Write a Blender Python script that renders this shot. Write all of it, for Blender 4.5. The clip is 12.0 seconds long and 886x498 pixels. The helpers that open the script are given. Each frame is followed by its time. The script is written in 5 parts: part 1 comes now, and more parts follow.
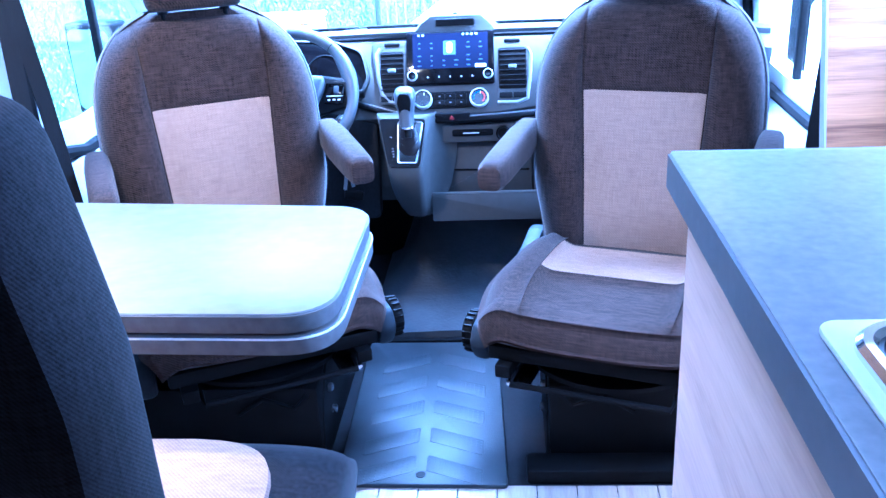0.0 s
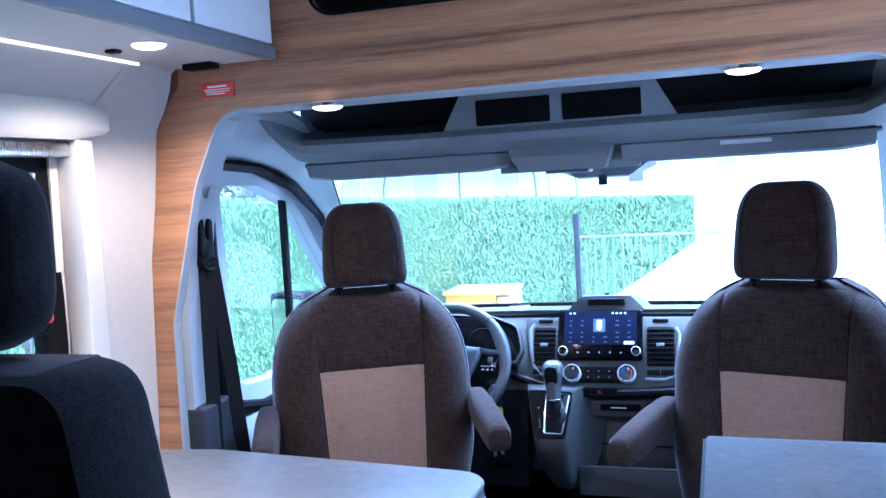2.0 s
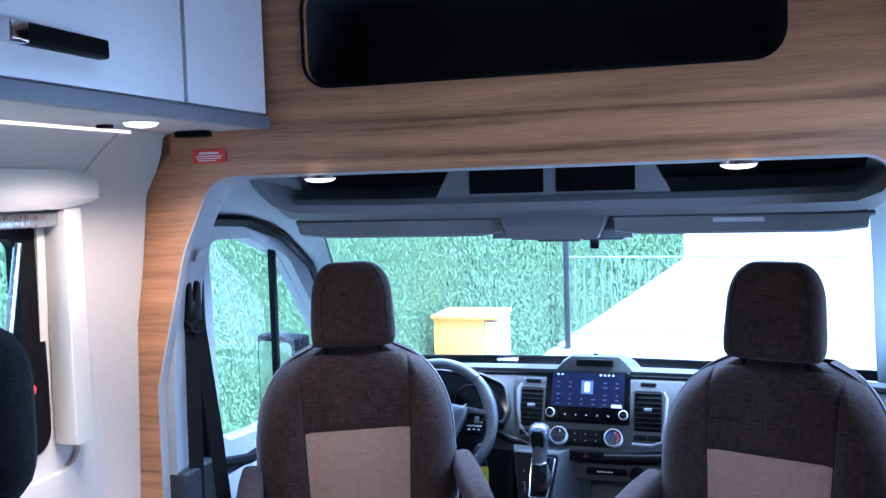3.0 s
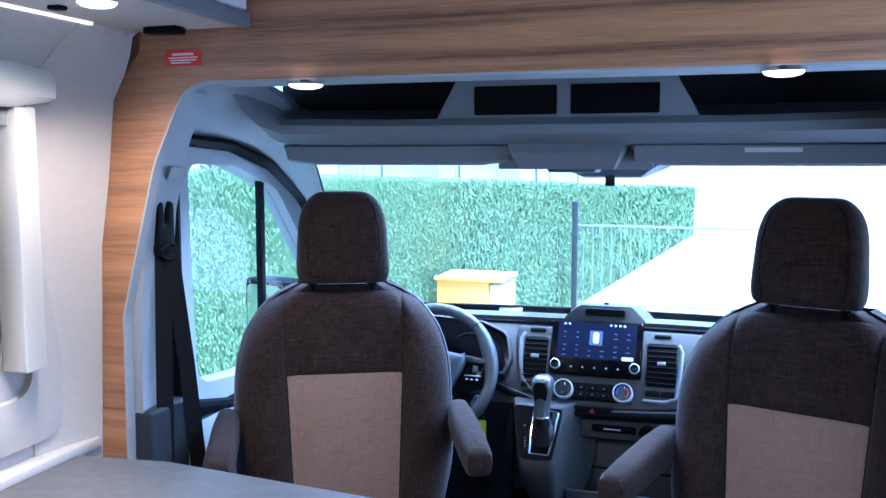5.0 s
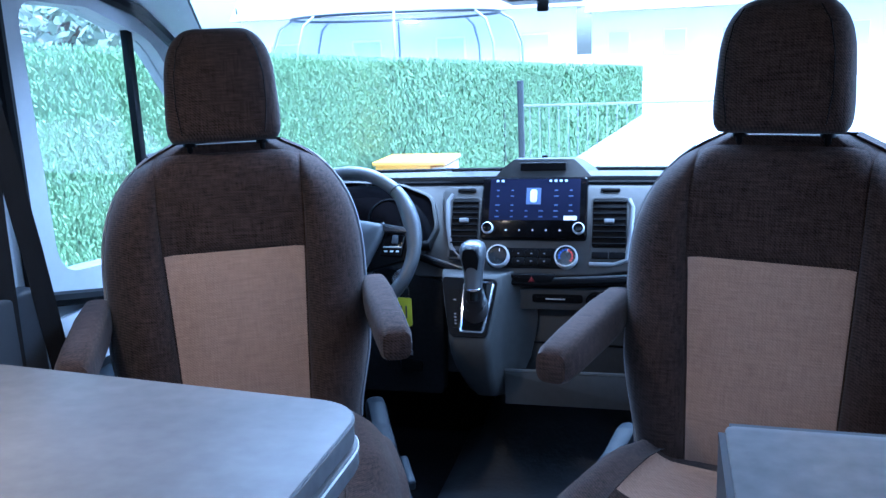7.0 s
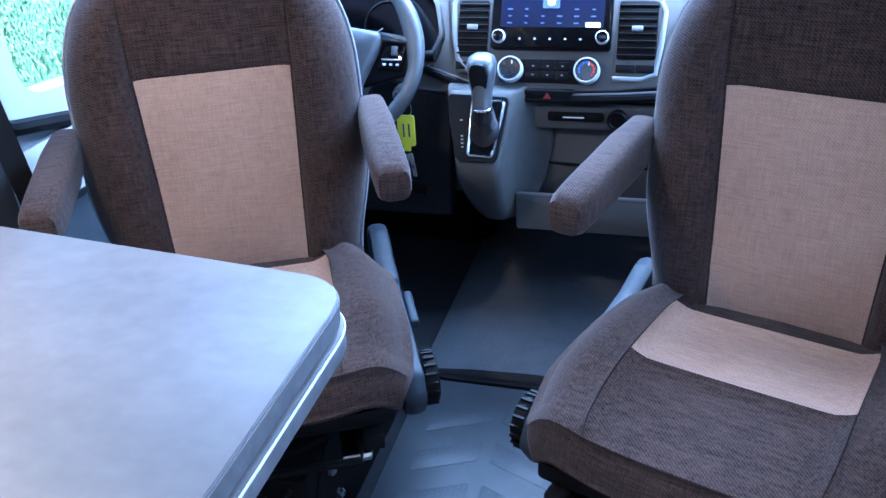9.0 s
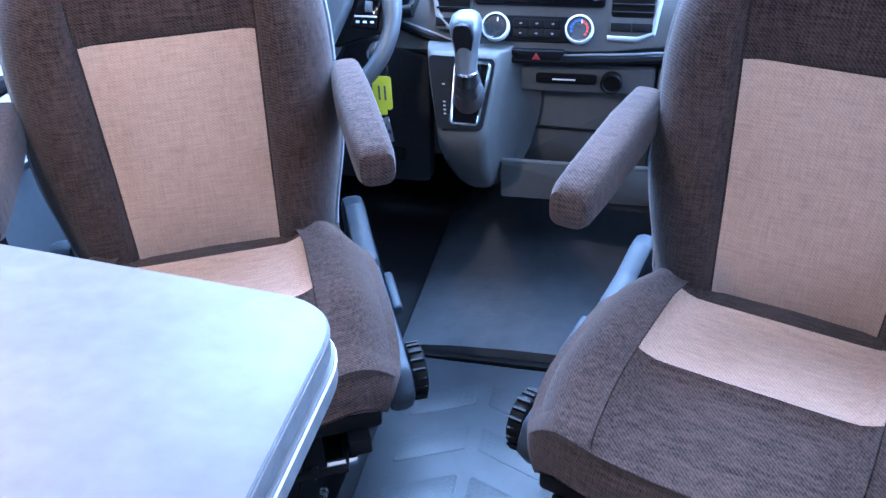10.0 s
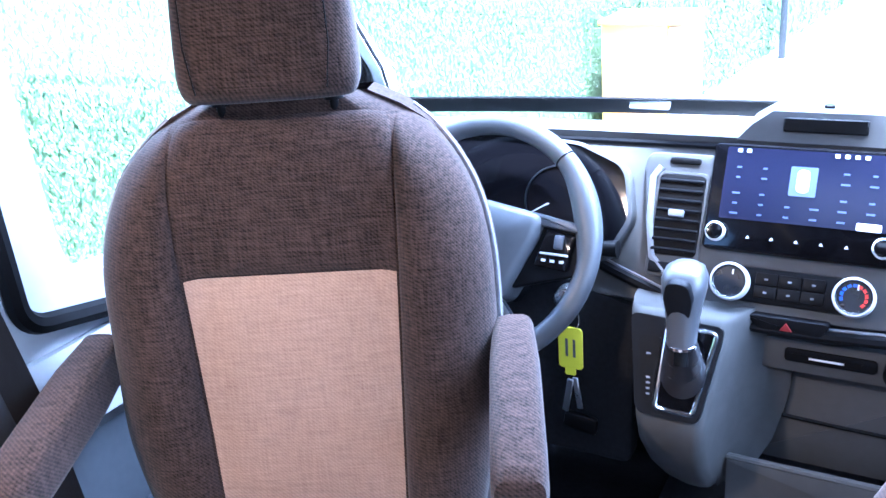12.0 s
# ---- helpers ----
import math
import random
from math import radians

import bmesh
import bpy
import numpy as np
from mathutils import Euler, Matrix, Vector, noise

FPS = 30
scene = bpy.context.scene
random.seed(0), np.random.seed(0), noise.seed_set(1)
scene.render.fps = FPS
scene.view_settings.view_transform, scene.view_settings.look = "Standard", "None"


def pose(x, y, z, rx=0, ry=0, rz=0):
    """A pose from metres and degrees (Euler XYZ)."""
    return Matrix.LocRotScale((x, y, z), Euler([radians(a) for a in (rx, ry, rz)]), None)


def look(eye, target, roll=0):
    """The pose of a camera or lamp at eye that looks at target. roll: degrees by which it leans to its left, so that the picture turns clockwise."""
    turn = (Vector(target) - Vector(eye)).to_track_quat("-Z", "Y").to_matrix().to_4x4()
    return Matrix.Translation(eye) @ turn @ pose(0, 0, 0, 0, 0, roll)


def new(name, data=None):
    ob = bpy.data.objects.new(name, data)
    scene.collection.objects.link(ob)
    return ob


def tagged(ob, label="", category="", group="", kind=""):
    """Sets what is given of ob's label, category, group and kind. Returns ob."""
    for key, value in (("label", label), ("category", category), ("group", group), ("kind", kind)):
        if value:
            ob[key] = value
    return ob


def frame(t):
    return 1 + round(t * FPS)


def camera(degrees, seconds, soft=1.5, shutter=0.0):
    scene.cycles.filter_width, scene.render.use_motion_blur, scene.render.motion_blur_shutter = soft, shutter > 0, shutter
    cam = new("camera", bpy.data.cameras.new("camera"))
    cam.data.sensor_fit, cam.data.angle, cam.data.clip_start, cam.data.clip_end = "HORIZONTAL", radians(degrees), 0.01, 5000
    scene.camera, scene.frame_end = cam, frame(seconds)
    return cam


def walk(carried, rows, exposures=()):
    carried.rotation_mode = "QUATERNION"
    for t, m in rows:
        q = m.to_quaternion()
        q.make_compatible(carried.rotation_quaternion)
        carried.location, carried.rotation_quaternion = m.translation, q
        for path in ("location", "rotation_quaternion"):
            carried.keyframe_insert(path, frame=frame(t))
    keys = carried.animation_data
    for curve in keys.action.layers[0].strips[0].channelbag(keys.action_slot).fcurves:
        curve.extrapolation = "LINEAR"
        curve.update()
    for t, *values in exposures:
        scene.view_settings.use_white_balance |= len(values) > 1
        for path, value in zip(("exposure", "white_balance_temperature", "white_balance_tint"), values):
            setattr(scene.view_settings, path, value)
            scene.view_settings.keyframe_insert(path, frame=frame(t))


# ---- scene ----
cam = camera(53.5, 12.0)
PATH = [
    (0, (0.176, -1.517, 1.191), (0.023, 0.327, 0.432), -3.1),
    (0.5, (0.192, -1.55, 1.191), (-0.006, 0.374, 0.681), -2.0),
    (1, (0.241, -1.594, 1.197), (-0.126, 0.341, 0.846), -2.5),
    (1.5, (0.322, -1.597, 1.176), (-0.214, 0.318, 0.965), -3.1),
    (2, (0.368, -1.617, 1.223), (-0.236, 0.284, 1.073), -3.3),
    (2.5, (0.378, -1.604, 1.305), (-0.222, 0.298, 1.152), -3.1),
    (3, (0.364, -1.593, 1.377), (-0.216, 0.316, 1.236), -1.7),
    (3.2, (0.354, -1.588, 1.399), (-0.227, 0.322, 1.277), -0.9),
    (4.8, (0.33, -1.431, 1.288), (-0.279, 0.467, 1.128), -0.0),
    (5, (0.324, -1.398, 1.261), (-0.272, 0.5, 1.057), 0.0),
    (5.5, (0.287, -1.293, 1.209), (-0.264, 0.601, 0.876), -0.2),
    (6, (0.252, -1.211, 1.178), (-0.256, 0.682, 0.781), -0.6),
    (6.5, (0.281, -1.135, 1.136), (-0.222, 0.763, 0.756), -1.5),
    (7, (0.314, -1.053, 1.117), (-0.174, 0.836, 0.678), -2.5),
    (7.5, (0.307, -0.976, 1.135), (-0.153, 0.872, 0.525), -3.0),
    (7.7, (0.295, -0.954, 1.169), (-0.154, 0.863, 0.463), -3.0),
    (9.3, (0.295, -0.81, 1.187), (-0.215, 0.849, 0.192), -3.9),
    (9.5, (0.241, -0.779, 1.217), (-0.21, 0.862, 0.166), -2.7),
    (10, (0.209, -0.703, 1.216), (-0.188, 0.919, 0.115), -2.8),
    (10.5, (0.17, -0.615, 1.202), (-0.177, 0.999, 0.074), -2.7),
    (11, (0.164, -0.495, 1.2), (-0.279, 1.124, 0.113), -3.5),
    (11.5, (0.168, -0.37, 1.208), (-0.511, 1.255, 0.259), -4.5),
    (12, (0.172, -0.248, 1.179), (-0.782, 1.336, 0.426), -5.0),
]
EXPOSURES = [(0, 3.9, 3500, 15), (0.5, 3.5, 3600, 16), (0.8, 3.2, 3700, 14), (1.5, 2.6, 3850, 13), (2.5, 2.15, 4150, 12), (5.5, 1.98, 4080, 9), (7.5, 2.0, 4080, 7), (9.5, 3.25, 4130, 11), (11, 3.5, 4150, 12), (12, 3.55, 4500, 16)]
walk(cam, [(t, look(eye, target, roll)) for t, eye, target, roll in PATH], EXPOSURES)

# ---- world and light ----
world = bpy.data.worlds.new("daylight")
scene.world = world
world.use_nodes = True
wn = world.node_tree
sky = wn.nodes.new("ShaderNodeTexSky")
sky.sky_type, sky.sun_disc = "NISHITA", False
sky.sun_elevation, sky.sun_rotation = radians(72), radians(130)
sky.air_density, sky.dust_density = 1.0, 2.5
wn.nodes["Background"].inputs[1].default_value = 0.15
wn.links.new(sky.outputs[0], wn.nodes["Background"].inputs[0])
sun = new("sun", bpy.data.lights.new("sun", "SUN"))
sun.data.energy, sun.data.angle, sun.data.color = 4.4, radians(8), (1.0, 0.97, 0.93)
sun.matrix_world = look((0, 0, 0), (-0.235, 0.197, -0.952))


def area(name, eye, target, sx, sy, watts, colour, spread=180):
    lamp = new(name, bpy.data.lights.new(name, "AREA"))
    lamp.data.shape, lamp.data.size, lamp.data.size_y = "RECTANGLE", sx, sy
    lamp.data.energy, lamp.data.color = watts, colour
    lamp.data.spread = radians(spread)
    lamp.matrix_world = look(eye, target)
    return lamp


# the sky's light under the roof dome and in the side door's window
area("dome_daylight", (0.02, -0.50, 1.915), (0.02, -0.46, 0), 0.54, 0.54, 0.95, (0.93, 0.97, 1.0), 115)
area("door_window_daylight", (0.93, -0.30, 1.09), (0, -0.28, 0.95), 0.52, 0.42, 1.4, (0.97, 0.98, 1.0))
# added fill lamps outside the glass, out of view, lifting dash and footwell
area("windscreen_fill", (0, 1.55, 1.80), (0, 0.55, 0.5), 1.6, 0.6, 32, (0.92, 0.96, 1.0))
area("cab_window_fill", (-1.55, 0.95, 1.85), (0, 0.85, 0.35), 0.9, 0.5, 8, (0.92, 0.96, 1.0))
area("cab_window_fill", (1.55, 0.90, 1.50), (-0.2, 0.55, 0.45), 0.9, 0.5, 11, (0.92, 0.96, 1.0))



# ---- materials ----
def material(name, colour, rough=0.6, metal=0.0, tint=None, grain=60.0, mix=0.35, bump=0.0, bump_scale=400.0, large=3.0, stretch=(1, 1, 1), spec=0.5):
    """A surface with grain and slower stains; colour and tint are the two ends of the variation."""
    m = bpy.data.materials.new(name)
    m.use_nodes = True
    n, l = m.node_tree.nodes, m.node_tree.links
    b = n["Principled BSDF"]
    b.inputs["Metallic"].default_value = metal
    b.inputs["Specular IOR Level"].default_value = spec
    co = n.new("ShaderNodeTexCoord")
    mp = n.new("ShaderNodeMapping")
    mp.inputs["Scale"].default_value = stretch
    l.new(co.outputs["Object"], mp.inputs[0])
    a, c = n.new("ShaderNodeTexNoise"), n.new("ShaderNodeTexNoise")
    a.inputs["Scale"].default_value, c.inputs["Scale"].default_value = grain, large
    a.inputs["Detail"].default_value = 6
    l.new(mp.outputs[0], a.inputs[0])
    l.new(mp.outputs[0], c.inputs[0])
    s = n.new("ShaderNodeMath")
    s.operation = "MULTIPLY_ADD"
    l.new(a.outputs[0], s.inputs[0])
    s.inputs[1].default_value = 0.6
    k = n.new("ShaderNodeMath")
    k.operation = "MULTIPLY"
    k.inputs[1].default_value = 0.4
    l.new(c.outputs[0], k.inputs[0])
    l.new(k.outputs[0], s.inputs[2])
    r = n.new("ShaderNodeMapRange")
    r.inputs[1].default_value, r.inputs[2].default_value = 0.3, 0.7
    l.new(s.outputs[0], r.inputs[0])
    x = n.new("ShaderNodeMix")
    x.data_type = "RGBA"
    t = tint or tuple(v * (1 - mix) for v in colour)
    x.inputs["A"].default_value, x.inputs["B"].default_value = (*colour, 1), (*t, 1)
    l.new(r.outputs[0], x.inputs["Factor"])
    l.new(x.outputs["Result"], b.inputs["Base Color"])
    q = n.new("ShaderNodeMapRange")
    q.inputs[3].default_value, q.inputs[4].default_value = max(0.02, rough - 0.07), min(1, rough + 0.07)
    l.new(s.outputs[0], q.inputs[0])
    l.new(q.outputs[0], b.inputs["Roughness"])
    if bump:
        z, u = n.new("ShaderNodeTexNoise"), n.new("ShaderNodeBump")
        z.inputs["Scale"].default_value = bump_scale
        l.new(mp.outputs[0], z.inputs[0])
        u.inputs["Strength"].default_value, u.inputs["Distance"].default_value = bump, 0.001
        l.new(z.outputs[0], u.inputs["Height"])
        l.new(u.outputs[0], b.inputs["Normal"])
    return m


def fabric(name, dark, light, scale=620.0, slub=1.0, sheen=0.03, spec=0.08):
    """A woven cloth of two yarns: diagonal twill, horizontal and vertical slubs."""
    m = bpy.data.materials.new(name)
    m.use_nodes = True
    n, l = m.node_tree.nodes, m.node_tree.links
    b = n["Principled BSDF"]
    b.inputs["Roughness"].default_value = 0.92
    b.inputs["Specular IOR Level"].default_value = spec
    b.inputs["Sheen Weight"].default_value = sheen
    b.inputs["Sheen Roughness"].default_value = 0.5
    co = n.new("ShaderNodeTexCoord")

    def noise_at(stretch, scale, detail=3):
        mp, t = n.new("ShaderNodeMapping"), n.new("ShaderNodeTexNoise")
        mp.inputs["Scale"].default_value = stretch
        t.inputs["Scale"].default_value, t.inputs["Detail"].default_value = scale, detail
        l.new(co.outputs["Object"], mp.inputs[0])
        l.new(mp.outputs[0], t.inputs[0])
        return t.outputs[0]

    wave = n.new("ShaderNodeTexWave")
    wave.wave_type, wave.bands_direction = "BANDS", "DIAGONAL"
    wave.inputs["Scale"].default_value, wave.inputs["Distortion"].default_value = scale * 0.16, 1.2
    wave.inputs["Detail"].default_value, wave.inputs["Detail Scale"].default_value = 2, 3
    l.new(co.outputs["Object"], wave.inputs[0])

    def op(kind, one, two):
        o = n.new("ShaderNodeMath")
        o.operation = kind
        for slot, v in zip(o.inputs, (one, two)):
            if isinstance(v, float):
                slot.default_value = v
            else:
                l.new(v, slot)
        return o.outputs[0]

    hor, ver = noise_at((0.1, 0.5, 1.6), 300), noise_at((1.6, 0.5, 0.1), 260)
    large = noise_at((1, 1, 1), 5)
    yarn = op("ADD", op("MULTIPLY", hor, 0.55 * slub), op("MULTIPLY", ver, 0.45 * slub))
    yarn = op("ADD", yarn, op("MULTIPLY", wave.outputs["Fac"], 0.16))
    yarn = op("ADD", yarn, op("MULTIPLY", large, 0.25))
    r = n.new("ShaderNodeMapRange")
    r.inputs[1].default_value, r.inputs[2].default_value = 0.50 * slub - 0.03, 0.50 * slub + 0.41
    l.new(yarn, r.inputs[0])
    x = n.new("ShaderNodeMix")
    x.data_type = "RGBA"
    x.inputs["A"].default_value, x.inputs["B"].default_value = (*dark, 1), (*light, 1)
    l.new(r.outputs[0], x.inputs["Factor"])
    l.new(x.outputs["Result"], b.inputs["Base Color"])
    u = n.new("ShaderNodeBump")
    u.inputs["Strength"].default_value, u.inputs["Distance"].default_value = 0.5, 0.0012
    l.new(yarn, u.inputs["Height"])
    l.new(u.outputs[0], b.inputs["Normal"])
    return m


def wood(name, light, dark, rough=0.45, along=(1, 1, 1), scale=9.0):
    """Wood grain drawn out along one axis (a small factor in along lengthens it)."""
    m = bpy.data.materials.new(name)
    m.use_nodes = True
    n, l = m.node_tree.nodes, m.node_tree.links
    b = n["Principled BSDF"]
    b.inputs["Roughness"].default_value = rough
    co, mp = n.new("ShaderNodeTexCoord"), n.new("ShaderNodeMapping")
    mp.inputs["Scale"].default_value = along
    l.new(co.outputs["Object"], mp.inputs[0])
    a, f = n.new("ShaderNodeTexNoise"), n.new("ShaderNodeTexNoise")
    a.inputs["Scale"].default_value, a.inputs["Detail"].default_value, a.inputs["Distortion"].default_value = scale, 5, 0.8
    f.inputs["Scale"].default_value, f.inputs["Detail"].default_value = scale * 14, 5
    l.new(mp.outputs[0], a.inputs[0])
    l.new(mp.outputs[0], f.inputs[0])
    s = n.new("ShaderNodeMath")
    s.operation = "MULTIPLY_ADD"
    s.inputs[1].default_value = 0.4
    l.new(f.outputs[0], s.inputs[0])
    l.new(a.outputs[0], s.inputs[2])
    ramp = n.new("ShaderNodeValToRGB")
    e = ramp.color_ramp.elements
    e[0].position, e[0].color = 0.48, (*light, 1)
    e[1].position, e[1].color = 0.92, (*dark, 1)
    mid = ramp.color_ramp.elements.new(0.68)
    mid.color = (*(0.62 * p + 0.38 * q for p, q in zip(light, dark)), 1)
    l.new(s.outputs[0], ramp.inputs[0])
    l.new(ramp.outputs[0], b.inputs["Base Color"])
    u = n.new("ShaderNodeBump")
    u.inputs["Strength"].default_value, u.inputs["Distance"].default_value = 0.12, 0.001
    l.new(f.outputs[0], u.inputs["Height"])
    l.new(u.outputs[0], b.inputs["Normal"])
    return m


def glowing(name, colour, strength):
    m = bpy.data.materials.new(name)
    m.use_nodes = True
    b = m.node_tree.nodes["Principled BSDF"]
    b.inputs["Base Color"].default_value = (*colour, 1)
    b.inputs["Emission Color"].default_value = (*colour, 1)
    b.inputs["Emission Strength"].default_value = strength
    b.inputs["Roughness"].default_value = 0.15
    b.inputs["Specular IOR Level"].default_value = 0.2
    return m


def clear_glass(name, tint=(0.97, 0.99, 0.98)):
    m = bpy.data.materials.new(name)
    m.use_nodes = True
    n, l = m.node_tree.nodes, m.node_tree.links
    n.remove(n["Principled BSDF"])
    t, g, x = (n.new(k) for k in ("ShaderNodeBsdfTransparent", "ShaderNodeBsdfGlossy", "ShaderNodeMixShader"))
    t.inputs[0].default_value = (*tint, 1)
    g.inputs["Roughness"].default_value = 0.02
    x.inputs[0].default_value = 0.045
    l.new(t.outputs[0], x.inputs[1])
    l.new(g.outputs[0], x.inputs[2])
    l.new(x.outputs[0], n["Material Output"].inputs[0])
    return m


CLOTH_DARK = fabric("dark_cloth", (0.003, 0.0023, 0.0023), (0.054, 0.034, 0.027), sheen=0.09)
CLOTH_LIGHT = fabric("light_cloth", (0.180, 0.115, 0.081), (0.320, 0.218, 0.158), slub=0.8, sheen=0.04)
CLOTH_BENCH = fabric("bench_cloth", (0.002, 0.002, 0.0025), (0.020, 0.0185, 0.022), scale=900, sheen=0.10, spec=0.02)
# piping made pale: the windscreen's rim light is in this colour
PIPING_RIMLIT = material("rimlit_piping_cord", (0.22, 0.22, 0.24), 0.7, grain=300)
DASH = material("dash_plastic", (0.068, 0.070, 0.071), 0.58, bump=0.25, bump_scale=900, mix=0.15, spec=0.16)
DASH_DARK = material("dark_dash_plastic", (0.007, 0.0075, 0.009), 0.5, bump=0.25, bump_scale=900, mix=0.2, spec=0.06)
TRIM = material("pale_cab_trim", (0.36, 0.38, 0.40), 0.7, bump=0.15, bump_scale=700, mix=0.08)
# darker copy of the pale trim; shade under the cab roof is in its colour
TRIM_SHADED = material("shaded_cab_trim", (0.21, 0.22, 0.235), 0.75, bump=0.15, bump_scale=700, mix=0.08)
TRIM_DARK = material("grey_seat_trim", (0.075, 0.085, 0.10), 0.5, bump=0.2, bump_scale=800, mix=0.15)
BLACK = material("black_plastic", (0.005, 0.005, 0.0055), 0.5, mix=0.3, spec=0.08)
RUBBER = material("black_rubber", (0.066, 0.071, 0.080), 0.42, bump=0.7, bump_scale=90, mix=0.4, grain=25)
# mat rubber darkened: the footwell's shade is put into this colour
FOOTWELL_SHADE = material("shaded_footwell_rubber", (0.017, 0.018, 0.021), 0.85, mix=0.4, grain=120, spec=0.1)
STEEL_BLACK = material("black_painted_steel", (0.0025, 0.0025, 0.003), 0.55, mix=0.4, grain=30, spec=0.1)
SEAT_TRIM = material("blue_grey_seat_plastic", (0.026, 0.031, 0.039), 0.5, bump=0.2, bump_scale=800, mix=0.2, spec=0.12)
SATIN = material("satin_silver", (0.62, 0.63, 0.65), 0.35, metal=0.35, mix=0.05)
CHROME = material("chrome", (0.75, 0.76, 0.78), 0.12, metal=1.0, mix=0.05)
BRUSHED = material("brushed_steel", (0.6, 0.61, 0.62), 0.28, metal=1.0, stretch=(1, 12, 1), mix=0.15)
GLOSS_BLACK = material("gloss_black", (0.003, 0.003, 0.004), 0.08, mix=0.2, spec=0.25)
WHITE_PANEL = material("white_cupboard_laminate", (0.82, 0.83, 0.85), 0.3, mix=0.03)
CUP_EDGE = material("pale_grey_edge_strip", (0.20, 0.21, 0.24), 0.45, mix=0.08)
GREY_EDGE = material("grey_edge_strip", (0.085, 0.09, 0.105), 0.45, mix=0.1)
WALL = material("off_white_wall_fleece", (0.48, 0.44, 0.395), 0.9, bump=0.3, bump_scale=500, mix=0.06)
BLIND = material("cream_blind_plastic", (0.54, 0.51, 0.455), 0.45, mix=0.04)
TABLE = material("grey_table_laminate", (0.130, 0.124, 0.122), 0.46, tint=(0.095, 0.091, 0.091), grain=30, large=5, stretch=(1, 1.3, 1), spec=0.22)
TABLE_EDGE = material("grey_table_edge", (0.12, 0.125, 0.135), 0.55, tint=(0.06, 0.064, 0.07), grain=50)
WORKTOP = material("grey_worktop_laminate", (0.205, 0.198, 0.205), 0.38, tint=(0.125, 0.122, 0.130), grain=90, large=14)
WOOD_H = wood("walnut_laminate_across", (0.50, 0.250, 0.108), (0.15, 0.068, 0.034), along=(0.16, 1, 4.2), scale=7)
WOOD_FRONT = wood("pale_wood_front", (0.48, 0.35, 0.27), (0.30, 0.20, 0.15), along=(1, 0.16, 2.2), scale=8)
PLANK = wood("pale_floor_plank", (0.40, 0.33, 0.28), (0.22, 0.17, 0.14), along=(2.5, 0.2, 1), scale=9)
BELT = material("black_belt_webbing", (0.006, 0.006, 0.007), 0.8, spec=0.2, bump=0.4, bump_scale=600, stretch=(1, 1, 0.2))
GLASS = clear_glass("window_glass")
PLATE = material("grey_rubber_floor_plate", (0.032, 0.036, 0.042), 0.5, bump=0.35, bump_scale=220, mix=0.35, grain=20, spec=0.18)
# dark headliner; near-black also to paint shade inside locker and shelf recess
LINER_AND_SHADE = material("headliner_and_recess_shade", (0.012, 0.012, 0.014), 0.85, mix=0.2)
RED = material("red_plastic", (0.62, 0.03, 0.02), 0.4, mix=0.1)
RED_DIM = material("dull_red_print", (0.22, 0.018, 0.02), 0.5, mix=0.1)
YELLOW = material("yellow_tag_plastic", (0.72, 0.74, 0.03), 0.4, mix=0.08)
LAMP = glowing("warm_lamp_lens", (1.0, 0.74, 0.46), 0.9)
STRIP = glowing("warm_strip_lens", (1.0, 0.72, 0.42), 0.45)
INK = material("white_print", (0.75, 0.76, 0.78), 0.6, mix=0.03)


# ---- mesh helpers ----
def mesh(name, verts, faces, mat, parent=None, label="", smooth=True):
    me = bpy.data.meshes.new(name)
    me.from_pydata([tuple(v) for v in verts], [], faces)
    me.materials.append(mat)
    me.polygons.foreach_set("use_smooth", [smooth] * len(me.polygons))
    me.update()
    ob = new(name, me)
    ob.parent = parent
    return tagged(ob, label)


def part(name, bm, mat, parent=None, label="", smooth=None):
    bmesh.ops.recalc_face_normals(bm, faces=bm.faces)
    me = bpy.data.meshes.new(name)
    bm.to_mesh(me)
    bm.free()
    me.materials.append(mat)
    me.polygons.foreach_set("use_smooth", [True] * len(me.polygons))
    me.set_sharp_from_angle(angle=radians(40 if smooth is None else smooth))
    ob = new(name, me)
    ob.parent = parent
    return tagged(ob, label)


def block(sx, sy, sz, at=(0, 0, 0), bevel=0.005, seg=2, turn=None, taper=None):
    """A bevelled box about a centre; taper shrinks its top in x and y."""
    bm = bmesh.new()
    bmesh.ops.create_cube(bm, size=1)
    for v in bm.verts:
        k = taper if taper and v.co.z > 0 else (1, 1)
        v.co = Vector((v.co.x * sx * k[0], v.co.y * sy * k[1], v.co.z * sz))
    if bevel:
        bmesh.ops.bevel(bm, geom=bm.edges[:], offset=bevel, segments=seg, profile=0.5, affect="EDGES")
    m = Matrix.Translation(at)
    if turn:
        m = m @ Euler([radians(a) for a in turn]).to_matrix().to_4x4()
    bm.transform(m)
    return bm


